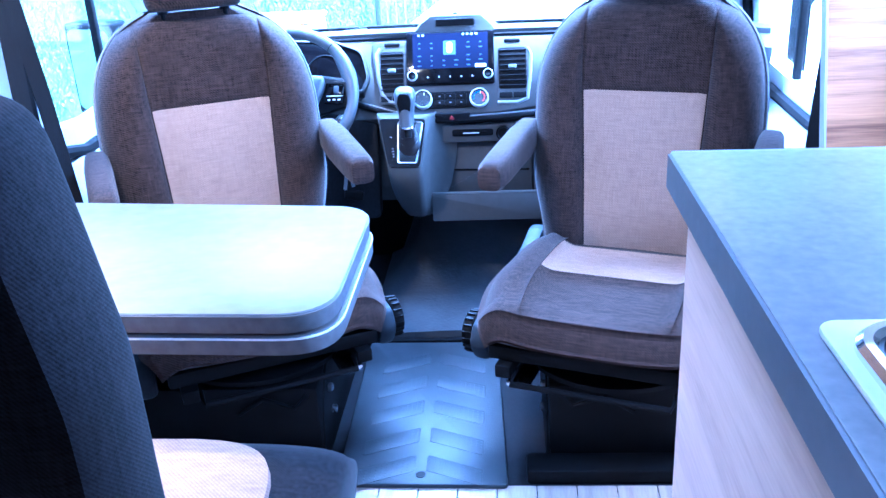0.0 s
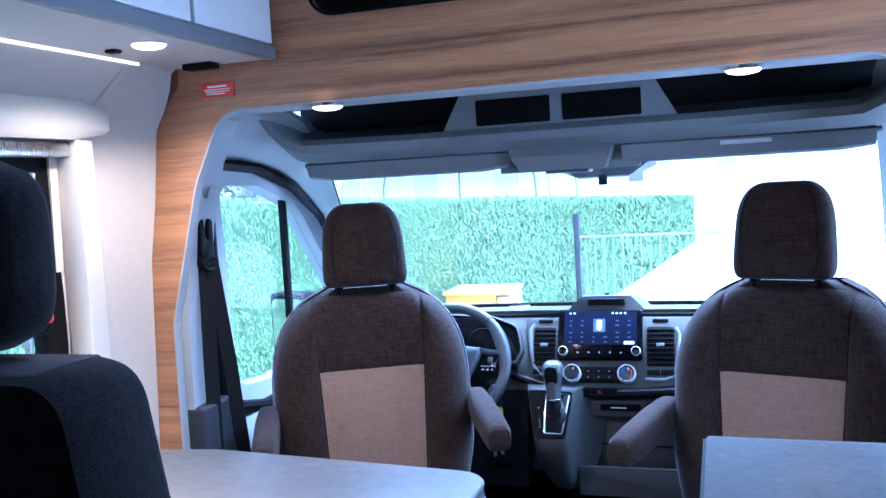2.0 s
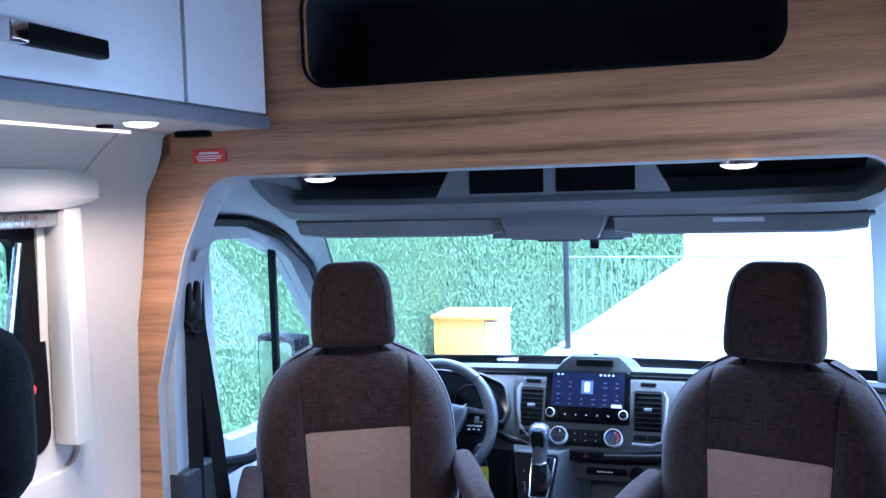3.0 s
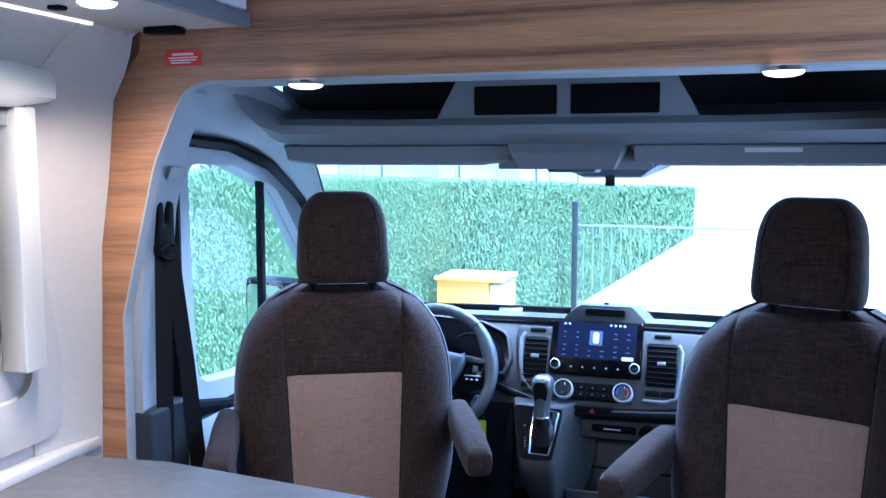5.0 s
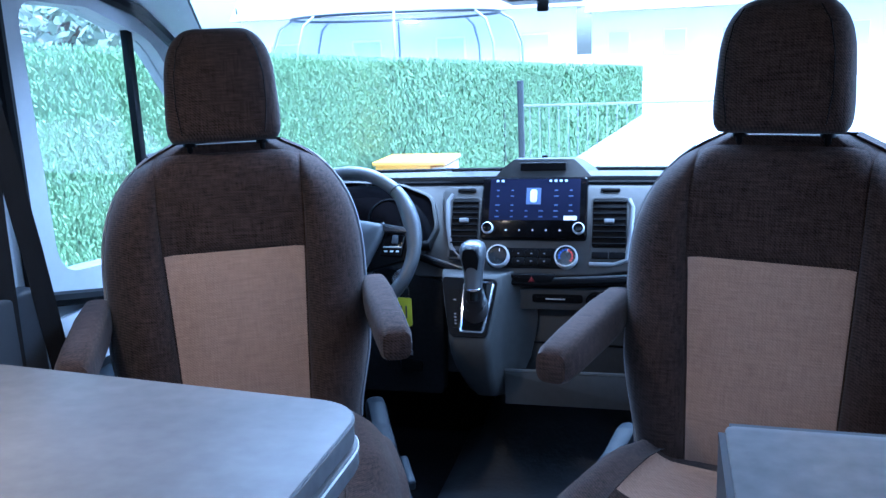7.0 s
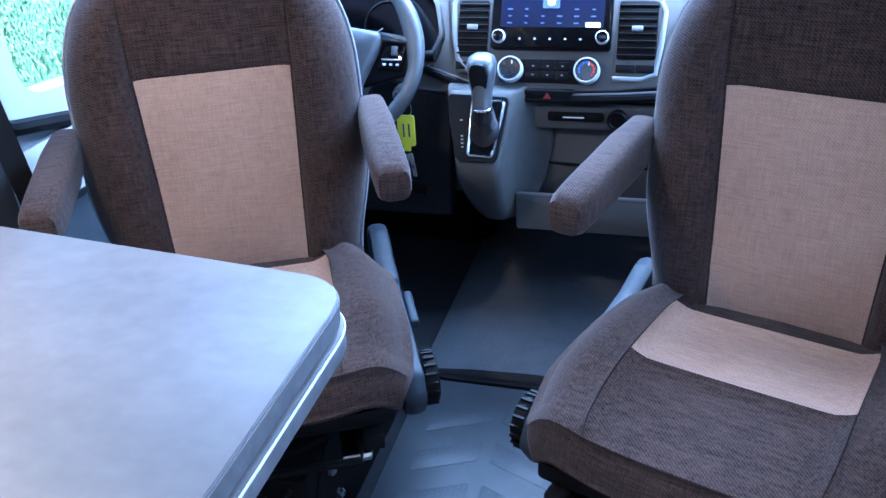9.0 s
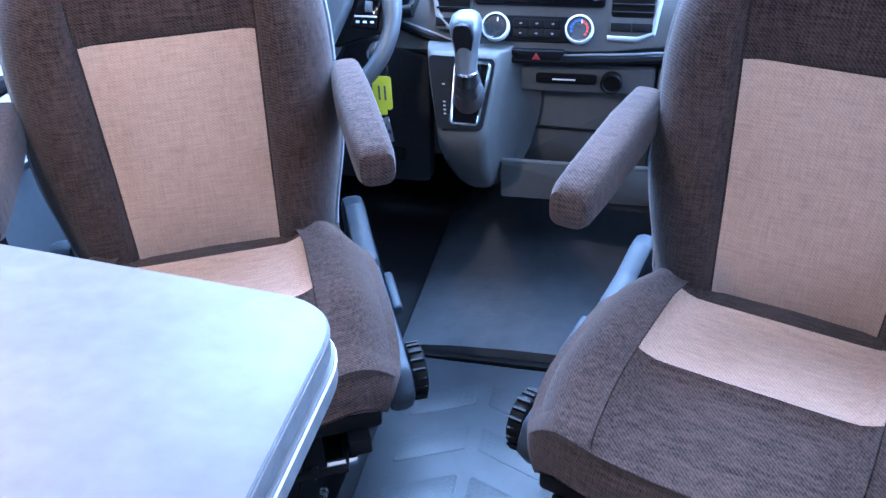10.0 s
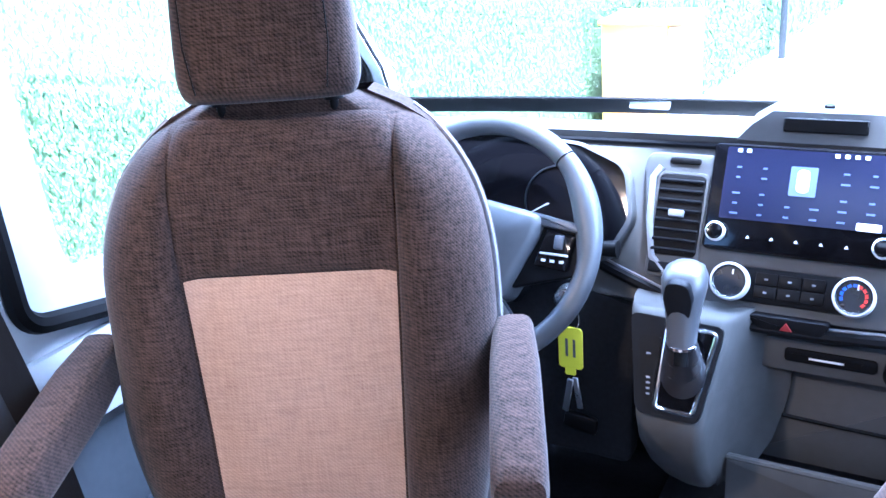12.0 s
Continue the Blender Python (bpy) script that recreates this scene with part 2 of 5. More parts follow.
def slab(outline, lo, hi, axis="z", bevel=0.003, hole=None):
    """A plate cut to an outline in two axes, from lo to hi along the third."""
    def put(p, h):
        return {"z": (p[0], p[1], h), "y": (p[0], h, p[1]), "x": (h, p[0], p[1])}[axis]
    bm = bmesh.new()
    low = [bm.verts.new(put(p, lo)) for p in outline]
    top = [bm.verts.new(put(p, hi)) for p in outline]
    k = len(outline)
    for i in range(k):
        bm.faces.new((low[i], low[(i + 1) % k], top[(i + 1) % k], top[i]))
    if hole:
        hl = [bm.verts.new(put(p, lo)) for p in hole]
        ht = [bm.verts.new(put(p, hi)) for p in hole]
        for i in range(len(hole)):
            bm.faces.new((hl[i], ht[i], ht[(i + 1) % len(hole)], hl[(i + 1) % len(hole)]))
        for ring, inner in ((low, hl), (top, ht)):
            edges = [bm.edges.get((r[i], r[(i + 1) % len(r)])) for r in (ring, inner) for i in range(len(r))]
            bmesh.ops.triangle_fill(bm, use_beauty=True, use_dissolve=False, edges=edges)
    else:
        bm.faces.new(low)
        bm.faces.new(top)
    bmesh.ops.recalc_face_normals(bm, faces=bm.faces)
    if bevel:
        rim = [e for e in bm.edges if len(e.link_faces) == 2 and e.calc_face_angle(0) > 1.2 and
               (all(v in top for v in e.verts) or all(v in low for v in e.verts))]
        bmesh.ops.bevel(bm, geom=rim, offset=bevel, segments=2, profile=0.5, affect="EDGES")
    return bm


def rounded(x0, x1, y0, y1, r, n=6):
    """A rectangle's outline with round corners; r is one radius or four (from the lower left, counter-clockwise)."""
    rs = r if isinstance(r, (tuple, list)) else (r,) * 4
    out = []
    for (cx, cy, a), q in zip(((x0, y0, 180), (x1, y0, 270), (x1, y1, 0), (x0, y1, 90)), rs):
        ox, oy = cx + (q if cx == x0 else -q), cy + (q if cy == y0 else -q)
        if q == 0:
            out.append((cx, cy))
            continue
        out += [(ox + q * math.cos(radians(a + 90 * i / n)), oy + q * math.sin(radians(a + 90 * i / n))) for i in range(n + 1)]
    return out


def fillet(points, radii, n=6):
    """A polygon's outline with its corners rounded by the given radii."""
    out = []
    for i, (p, r) in enumerate(zip(points, radii)):
        p, a, b = Vector(p), Vector(points[i - 1]), Vector(points[(i + 1) % len(points)])
        if r == 0:
            out.append(tuple(p))
            continue
        u, w = (a - p).normalized(), (b - p).normalized()
        half = u.angle(w) / 2
        d = min(r / math.tan(half), 0.48 * (a - p).length, 0.48 * (b - p).length)
        s, e = p + u * d, p + w * d
        out += [tuple((1 - k) ** 2 * s + 2 * k * (1 - k) * p + k * k * e) for k in (j / n for j in range(n + 1))]
    return out


def loft(rings, caps=True, closed=False):
    """A skin over rings of equal length."""
    bm = bmesh.new()
    rows = [[bm.verts.new(p) for p in ring] for ring in rings]
    k = len(rows[0])
    for a, b in zip(rows, rows[1:] + ([rows[0]] if closed else [])):
        for i in range(k):
            bm.faces.new((a[i], a[(i + 1) % k], b[(i + 1) % k], b[i]))
    if caps and not closed:
        bm.faces.new(rows[0])
        bm.faces.new(rows[-1])
    return bm


def tube(points, r, n=8, closed=False, flat=1.0):
    """A round cord along points; flat squeezes it in its second direction."""
    pts = [Vector(p) for p in points]
    rings, side = [], None
    for i, p in enumerate(pts):
        a = pts[i - 1] if i or closed else p
        b = pts[(i + 1) % len(pts)] if i + 1 < len(pts) or closed else p
        d = (b - a).normalized()
        side = d.orthogonal().normalized() if side is None else (side - d * side.dot(d)).normalized()
        up = d.cross(side)
        q = r[i] if isinstance(r, (list, tuple)) else r
        rings.append([p + side * q * math.cos(2 * math.pi * j / n) + up * q * flat * math.sin(2 * math.pi * j / n) for j in range(n)])
    return loft(rings, not closed, closed)


def lathe(profile, n=24, at=(0, 0, 0), turn=(0, 0, 0), ring=False):
    """A turned body from (radius, height) pairs about local z; ring: open in the middle."""
    bm = loft([[(r * math.cos(2 * math.pi * j / n), r * math.sin(2 * math.pi * j / n), h) for j in range(n)] for r, h in profile], True, ring)
    bm.transform(pose(*at, *turn))
    return bm


def oval(cx, cy, z, rx, ry, power=2.6, n=28):
    """A ring of a rounded box's section at height z."""
    out = []
    for j in range(n):
        c, s = math.cos(2 * math.pi * j / n), math.sin(2 * math.pi * j / n)
        out.append((cx + rx * math.copysign(abs(c) ** (2 / power), c), cy + ry * math.copysign(abs(s) ** (2 / power), s), z))
    return out


def ribbon(points, width, thick, side):
    """A flat strap along points; side is the direction of its width."""
    s, rings = Vector(side).normalized(), []
    pts = [Vector(p) for p in points]
    for i, p in enumerate(pts):
        d = (pts[min(i + 1, len(pts) - 1)] - pts[max(i - 1, 0)]).normalized()
        w = (s - d * s.dot(d)).normalized() * width / 2
        t = d.cross(w).normalized() * thick / 2
        rings.append([p - w - t, p + w - t, p + w + t, p - w + t])
    return loft(rings)


def join(*bms):
    """Several bmeshes of one part as one."""
    out = bmesh.new()
    for b in bms:
        tmp = bpy.data.meshes.new("tmp")
        b.to_mesh(tmp)
        b.free()
        out.from_mesh(tmp)
        bpy.data.meshes.remove(tmp)
    return out


def thing(name, label, category, m=None, group="", kind=""):
    ob = tagged(new(name), label, category, group, kind)
    if m is not None:
        ob.matrix_world = m
    return ob


def solid(name, bm, mat, label, category="", kind="", group="", smooth=None):
    """A thing or piece of the setting that is one mesh."""
    return tagged(part(name, bm, mat, None, label, smooth), label, category, group, kind)


def pad(fn, u0, u1, v0, v1, nu=14, nv=18, puff=0.008, sink=0.004):
    """A stuffed panel on the surface fn(u, v), whose borders dip into a seam."""
    bm, rows = bmesh.new(), []
    for j in range(nv + 1):
        row = []
        for i in range(nu + 1):
            s, t = i / nu, j / nv
            s, t = 0.5 - 0.5 * math.cos(math.pi * s), 0.5 - 0.5 * math.cos(math.pi * t)
            u, v = u0 + (u1 - u0) * s, v0 + (v1 - v0) * t
            e = 1e-3
            p = Vector(fn(u, v))
            nrm = (Vector(fn(u + e, v)) - Vector(fn(u - e, v))).cross(Vector(fn(u, v + e)) - Vector(fn(u, v - e)))
            nrm = nrm.normalized() if nrm.length > 0 else Vector((0, -1, 0))
            h = (1 - abs(2 * s - 1) ** 7) * (1 - abs(2 * t - 1) ** 7)
            row.append(bm.verts.new(p + nrm * ((puff + sink) * h - sink)))
        rows.append(row)
    for a, b in zip(rows, rows[1:]):
        for i in range(nu):
            bm.faces.new((a[i], a[i + 1], b[i + 1], b[i]))
    return bm


# ---- cab seats ----
def step(x, a, b):
    k = min(1, max(0, (x - a) / (b - a)))
    return k * k * (3 - 2 * k)


TILT = [0.155]  # how far the backrest leans, metres a metre


def back_width(v):
    z = 0.335 + 0.615 * v
    return (0.236 + 0.034 * step(z, 0.34, 0.55)) * max(0.02, 1 - (max(0, z - 0.66) / 0.31) ** 3.0) ** 0.5


def seam(v):
    """How far out the seam between middle panel and bolster runs, as a share of the width."""
    return min(0.90, (0.121 + 0.028 * v) / back_width(v))


def middle_surface(u, v):
    return back_surface(u * seam(v), v)


def bolster_surface(u, v):
    k = seam(v)
    return back_surface(math.copysign(k + (0.985 - k) * (abs(u) - 1), u), v)


def back_surface(u, v):
    """The front of the backrest: u from side to side, v from the crease to the top."""
    z = 0.335 + 0.615 * v
    w = back_width(v)
    y = (z - 0.37) * TILT[0] + 0.03 * step(z, 0.85, 0.96)
    a = abs(u)
    y += -0.030 * step(a, 0.42, 0.66) * (1 - step(z, 0.72, 0.93)) + 0.075 * max(0, (a - 0.66) / 0.34) ** 2.2
    y += 0.012 * (1 - step(z, 0.36, 0.5)) * (1 - a)
    return (u * w, y, z)


def seat_surface(u, v):
    """The top of the cushion: v from the crease at the back, over the front edge and down."""
    if v < 0.8:
        y, z = 0.05 - 0.445 * v / 0.8, 0.365 + 0.028 * math.sin(math.pi * min(1, v / 0.8) * 0.75)
    else:
        k = (v - 0.8) / 0.2 * math.pi / 2
        y, z = -0.395 - 0.055 * math.sin(k), 0.3848 - 0.070 * (1 - math.cos(k))
    a = abs(u)
    y += 0.050 * a ** 3 * step(v, 0.40, 0.95)
    w = 0.282 * (1 - 0.15 * max(0, (v - 0.58) / 0.42) ** 2.2) * (0.86 + 0.14 * step(v, 0.0, 0.25))
    z += 0.030 * step(a, 0.45, 0.74) * (1 - step(v, 0.55, 0.9)) - 0.085 * (1 - 0.55 * step(v, 0.75, 1)) * max(0, (a - 0.70) / 0.30) ** 2.2
    return (u * w, y, z)


def cab_seat(name, m, label, aisle, tilt):
    """A swivelled captain's seat; its front looks to local -y. aisle: the side (+1 or -1) with the controls."""
    seat = thing(name, label, "car seat", m, "cab seats")
    TILT[0] = tilt
    hy = (tilt - 0.155) * 0.62
    N = 40
    us = [-1 + 2 * i / N for i in range(N + 1)]
    rings = []
    for j in range(31):
        v = j / 30
        front = [Vector(back_surface(u, v)) + Vector((0, 0.007, 0)) for u in us]
        base = (front[N // 2].z - 0.37) * TILT[0]
        depth = 0.115 - 0.05 * step(v, 0.7, 1)
        back = [Vector((f.x * 0.97, base + depth + 0.02 * math.cos(math.pi * u / 2), f.z)) for u, f in zip(reversed(us), reversed(front))]
        rings.append(front + back)
    part("backrest_shell", loft(rings), CLOTH_DARK, seat)
    part("backrest_insert", pad(middle_surface, -0.985, 0.985, 0.03, 0.655, 18, 22, 0.006), CLOTH_LIGHT, seat, "light beige woven insert")
    part("backrest_top_panel", pad(middle_surface, -0.985, 0.985, 0.658, 0.975, 18, 16, 0.006), CLOTH_DARK, seat)
    for s in (-1, 1):
        lo, hi = (1.01, 2.0) if s > 0 else (-2.0, -1.01)
        part("backrest_bolster", pad(bolster_surface, lo, hi, 0.02, 0.975, 12, 34, 0.007), CLOTH_DARK, seat)
    for s in (-1, 1):
        edge = [Vector(back_surface(s * 0.985, 0.03 + 0.925 * i / 36)) for i in range(37)]
        part("backrest_piping", tube([p + Vector((0, 0.004, 0)) for p in edge], 0.0036, 6), PIPING_RIMLIT, seat, "edge piping with rim light painted pale")
    # cushion
    rings = []
    for j in range(25):
        v = 1.0 * j / 24
        top = [Vector(seat_surface(u, v)) - Vector((0, 0, 0.008)) for u in us]
        low = [Vector((p.x * 0.96, p.y + 0.01, 0.305)) for p in reversed(top)]
        rings.append(top + low)
    part("cushion_shell", loft(rings), CLOTH_DARK, seat)
    part("cushion_insert", pad(seat_surface, 0.575, -0.575, 0.19, 0.518, 16, 12, 0.007), CLOTH_LIGHT, seat, "light beige woven insert")
    part("cushion_front", pad(seat_surface, 0.575, -0.575, 0.521, 0.88, 16, 14, 0.007), CLOTH_DARK, seat)
    for s in (-1, 1):
        lo, hi = (0.98, 0.58) if s > 0 else (-0.58, -0.98)
        part("cushion_bolster", pad(seat_surface, lo, hi, 0.02, 0.88, 10, 26, 0.008), CLOTH_DARK, seat)
    part("cushion_nose", pad(seat_surface, 0.97, -0.97, 0.884, 1.0, 26, 8, 0.006), CLOTH_DARK, seat)
    part("cushion_piping", tube([Vector(seat_surface(-0.96 + 1.92 * i / 24, 0.882)) + Vector((0, -0.002, 0.002)) for i in range(25)], 0.002, 6), CLOTH_DARK, seat)
    # headrest on two posts
    rings = []
    for j in range(25):
        k = 0.5 - 0.5 * math.cos(math.pi * j / 24)
        z = 0.957 + 0.224 * k
        t = abs(2 * k - 1)
        q = max(0, 1 - t ** (2.9 if k > 0.5 else 6)) ** 0.5
        rx = (0.117 - 0.013 * k) * (0.42 + 0.58 * q if k > 0.5 else 0.84 + 0.16 * q)
        rings.append(oval(0, hy + 0.105 + 0.03 * k, z, rx, 0.054 * (0.3 + 0.7 * q), 3.0, 36))
    part("headrest", loft(rings), CLOTH_DARK, seat)
    for s in (-1, 1):
        part("headrest_seam", tube([(s * x, hy + y - 0.0495, z) for x, y, z in ((0.080, 0.109, 0.975), (0.087, 0.113, 1.03), (0.086, 0.120, 1.09), (0.076, 0.127, 1.14), (0.060, 0.1335, 1.166))], 0.0012, 6), STEEL_BLACK, seat)
    for s in (-1, 1):
        post = part("headrest_post", tube([(s * 0.073, hy + 0.128, 0.92), (s * 0.073, hy + 0.116, 0.99)], 0.006, 10), STEEL_BLACK, seat, "black headrest post")
        part("post_collar", lathe([(0.013, 0), (0.013, 0.004), (0.010, 0.008), (0.008, 0.009)], 16, (s * 0.073, hy + 0.126, 0.948)), STEEL_BLACK, post)
    # armrests
    for s in (-1, 1):
        rings = []
        for k, hw, hh in ((0.0, 0.020, 0.024), (0.03, 0.028, 0.036), (0.3, 0.032, 0.041), (0.75, 0.032, 0.038), (0.93, 0.031, 0.034), (0.985, 0.027, 0.027), (1.0, 0.018, 0.017)):
            y, z = 0.085 - 0.315 * k, 0.622 - 0.030 * k
            rings.append([(s * 0.282 + p[0], y, z + p[1]) for p in ((q[0] * 1.0, q[1] * 1.0) for q in [(o[0], o[1]) for o in oval(0, 0, 0, hw, hh, 3.4, 20)])])
        arm = part("armrest", loft(rings), CLOTH_DARK, seat)
        part("armrest_hinge", lathe([(0.026, 0), (0.026, 0.03), (0.02, 0.034)], 18, (s * 0.230 if s > 0 else -0.264, 0.080, 0.618), (0, 90, 0)), BLACK, arm)
    # side trims and controls
    for s in (-1, 1):
        out = fillet([(0.13, 0.362), (0.085, 0.362), (0.02, 0.338), (-0.06, 0.326), (-0.066, 0.315), (-0.24, 0.300), (-0.335, 0.292), (-0.365, 0.25), (-0.33, 0.195), (-0.10, 0.215), (0.12, 0.25)],
                     (0.02, 0.02, 0.05, 0.012, 0.006, 0.03, 0.03, 0.03, 0.03, 0.02, 0.03))
        part("side_trim", slab(out, s * 0.250, s * 0.294, "x", 0.014), SEAT_TRIM, seat, "blue-grey plastic side trim")
        if s == aisle:
            part("recliner_lever", block(0.018, 0.10, 0.022, (s * 0.303, -0.12, 0.285), 0.006, 3, (6, 0, 0)), SEAT_TRIM, seat)
            knob = [(0.042, 0), (0.045, 0.004), (0.045, 0.020), (0.040, 0.026), (0.02, 0.027)]
            wheel = part("tilt_knob", lathe(knob, 28, (s * 0.293, -0.295, 0.250), (0, 90 * s, 0)), BLACK, seat, "black ribbed tilt knob")
            for i in range(18):
                a = 2 * math.pi * i / 18
                part("knob_rib", block(0.02, 0.005, 0.005, (s * 0.305, -0.295 + 0.046 * math.cos(a), 0.250 + 0.046 * math.sin(a)), 0), BLACK, wheel)
    # swivel base
    part("seat_pan", block(0.46, 0.42, 0.035, (0, -0.20, 0.268), 0.008), STEEL_BLACK, seat)
    for s in (-1, 1):
        part("slide_rail", block(0.035, 0.46, 0.030, (s * 0.19, -0.20, 0.235), 0.004), STEEL_BLACK, seat)
    part("slide_bar", tube([(-0.17, -0.40, 0.228), (-0.165, -0.45, 0.222), (0.165, -0.45, 0.222), (0.17, -0.40, 0.228)], 0.007, 8), STEEL_BLACK, seat)
    part("swivel_plate", lathe([(0.19, 0.2), (0.2, 0.205), (0.2, 0.216), (0.19, 0.22)], 32, (0, -0.20, 0)), STEEL_BLACK, seat)
    part("swivel_latch", block(0.05, 0.09, 0.018, (0.16 * aisle, -0.38, 0.205), 0.005), CHROME, seat, "bright swivel latch")
    return seat


DRIVER = pose(-0.511, 0.490, 0, 0, 0, 26)
PASSENGER = pose(0.472, 0.455, 0, 0, 0, -19)

# ---- the van's shell ----
floor = solid("floor", block(1.9, 2.5, 0.03, (0, -1.24, -0.026), 0), PLATE, "dark sub-floor of the living area", "", "structure")
cab_floor = solid("cab_floor", block(1.84, 1.36, 0.03, (0, 0.70, -0.018), 0), FOOTWELL_SHADE, "rubber floor of the driver's cab, darkened with footwell shade", "", "structure")
plate = solid("floor_plate", slab(fillet([(-0.212, 0.028), (0.160, 0.022), (0.135, 0.658), (-0.222, 0.664)], (0.012,) * 4, 4), 0.0, 0.012, "z", 0.003), PLATE, "grey ribbed rubber floor plate between the seats", "floor plate")
solid("plate_notch", lathe([(0.011, 0), (0.011, 0.0135), (0.009, 0.0137)], 16, (-0.03, 0.058, 0.0)), BLACK, "small dark hole in the floor plate", "fixing hole")
def chevron(s, y, w, rise, deep):
    """One half of a raised tread chevron, s: its side."""
    o = fillet([(s * 0.012, y), (s * 0.012 + s * w, y + rise), (s * 0.012 + s * w, y + rise - deep), (s * 0.012, y - deep)], (0.006,) * 4, 3)
    bm = slab(o, 0.0115, 0.0129, "z", 0.0005)
    bm.transform(Matrix.Translation((-0.032, 0, 0)))
    return bm


dots, dot_faces = [], []
for y in (0.60, 0.48, 0.36, 0.24, 0.13):
    for s in (-1, 1):
        part("tread_pad", chevron(s, y, 0.125, -0.055, 0.058), PLATE, plate)
        for a in range(11):
            for b in range(5):
                u = 0.012 + 0.0115 * (a + 0.5)
                cx, cy, r = -0.032 + s * u, y - 0.055 * (u - 0.012) / 0.125 - 0.008 - 0.0105 * b, 0.0032
                k = len(dots)
                dots += [(cx - r, cy, 0.0127), (cx, cy - r, 0.0127), (cx + r, cy, 0.0127), (cx, cy + r, 0.0127), (cx, cy, 0.0142)]
                dot_faces += [(k, k + 1, k + 4), (k + 1, k + 2, k + 4), (k + 2, k + 3, k + 4), (k + 3, k, k + 4)]
tagged(mesh("tread_dots", dots, dot_faces, PLATE, plate), "", "", "", "stuff")
solid("threshold_strip", block(0.62, 0.020, 0.020, (-0.03, 0.676, 0.006), 0.006), BLACK, "black rubber threshold strip on the cab floor", "floor strip")
mat_rings = []
for j in range(15):
    k = j / 14
    y = 0.688 + 0.66 * k
    mat_rings.append([(x, y, z) for x, z in ((-0.24, 0.004), (-0.20, 0.022 + 0.0 * k), (-0.12, 0.03 + 0.20 * step(k, 0.45, 1)), (0.0, 0.034 + 0.24 * step(k, 0.40, 1)), (0.12, 0.034 + 0.24 * step(k, 0.40, 1)),
                      (0.24, 0.026 + 0.22 * step(k, 0.45, 1)), (0.34, 0.012 + 0.2 * step(k, 0.5, 1)), (0.38, 0.004 + 0.2 * step(k, 0.5, 1)), (0.38, -0.004), (-0.24, -0.004))])
solid("floor_mat", loft(mat_rings), RUBBER, "black moulded rubber mat rising to the bulkhead", "floor mat")

# living-area wall with the side window, and the cab's sides


def shell_wall(name, s, holes):
    """A side wall that leans in towards the roof: rings along y."""
    def xin(z):
        return s * (0.965 - 0.03 * max(0, z - 0.75) - 2.0 * min(0.19, max(0, z - 1.38)) ** 1.35)
    zs = [-0.02, 0.3, 0.62, 0.74, 0.87, 1.0, 1.15, 1.33, 1.38, 1.42, 1.46, 1.5, 1.55, 1.57, 1.7, 1.95]
    ys = [-2.5, -2.0, -1.6, -1.3, -0.98, -0.7, -0.58, -0.4, -0.12, -0.02, 0.145]
    bm = bmesh.new()
    grid = [[(bm.verts.new((xin(z), y, z)), bm.verts.new((xin(z) + s * 0.04, y, z))) for y in ys] for z in zs]
    for j in range(len(zs) - 1):
        for i in range(len(ys) - 1):
            cz, cy = (zs[j] + zs[j + 1]) / 2, (ys[i] + ys[i + 1]) / 2
            if any(a < cy < b and c < cz < d for a, b, c, d in holes):
                continue
            for k in (0, 1):
                bm.faces.new((grid[j][i][k], grid[j][i + 1][k], grid[j + 1][i + 1][k], grid[j + 1][i][k]))
    edges = [e for e in bm.edges if len(e.link_faces) == 1]
    pair = {}
    for row in grid:
        for a, b in row:
            pair[a] = b
    for e in edges:
        a, b = e.verts
        if a in pair and b in pair:
            bm.faces.new((a, b, pair[b], pair[a]))
    return solid(name, bm, WALL, "off-white fleece-covered side wall of the van", "", "structure", smooth=50)


shell_wall("wall_left", -1, [(-0.98, -0.12, 0.87, 1.33)])
shell_wall("wall_right", 1, [(-0.58, -0.02, 0.87, 1.33)])
solid("ceiling", block(1.9, 2.75, 0.03, (0, -1.16, 1.945), 0), WALL, "off-white van ceiling", "", "structure")
dome = thing("roof_dome", "closed translucent roof dome in the ceiling", "skylight")
part("dome_frame", slab(rounded(-0.32, 0.36, -0.86, -0.18, 0.05), 1.918, 1.932, "z", 0.004, rounded(-0.27, 0.31, -0.81, -0.23, 0.04)), WHITE_PANEL, dome)
part("dome_pane", slab(rounded(-0.27, 0.31, -0.81, -0.23, 0.04), 1.924, 1.929, "z", 0), WHITE_PANEL, dome)
# never in view: window added as an opening for the side-door lamp
doorwin = thing("door_window", "dark-framed window in the closed side door, added out of view", "window")
dg = part("pane", block(0.006, 0.56, 0.46, (0.975, -0.30, 1.10), 0), GLASS, doorwin)
dg.visible_shadow = False
part("window_frame", slab(rounded(-0.60, 0.0, 0.85, 1.35, 0.05), 0.955, 0.982, "x", 0.006, rounded(-0.56, -0.04, 0.89, 1.31, 0.03)), BLACK, doorwin)
solid("wall_rear", block(1.9, 0.04, 1.98, (0, -2.52, 0.95), 0), WALL, "plain rear wall of the living area", "", "structure")

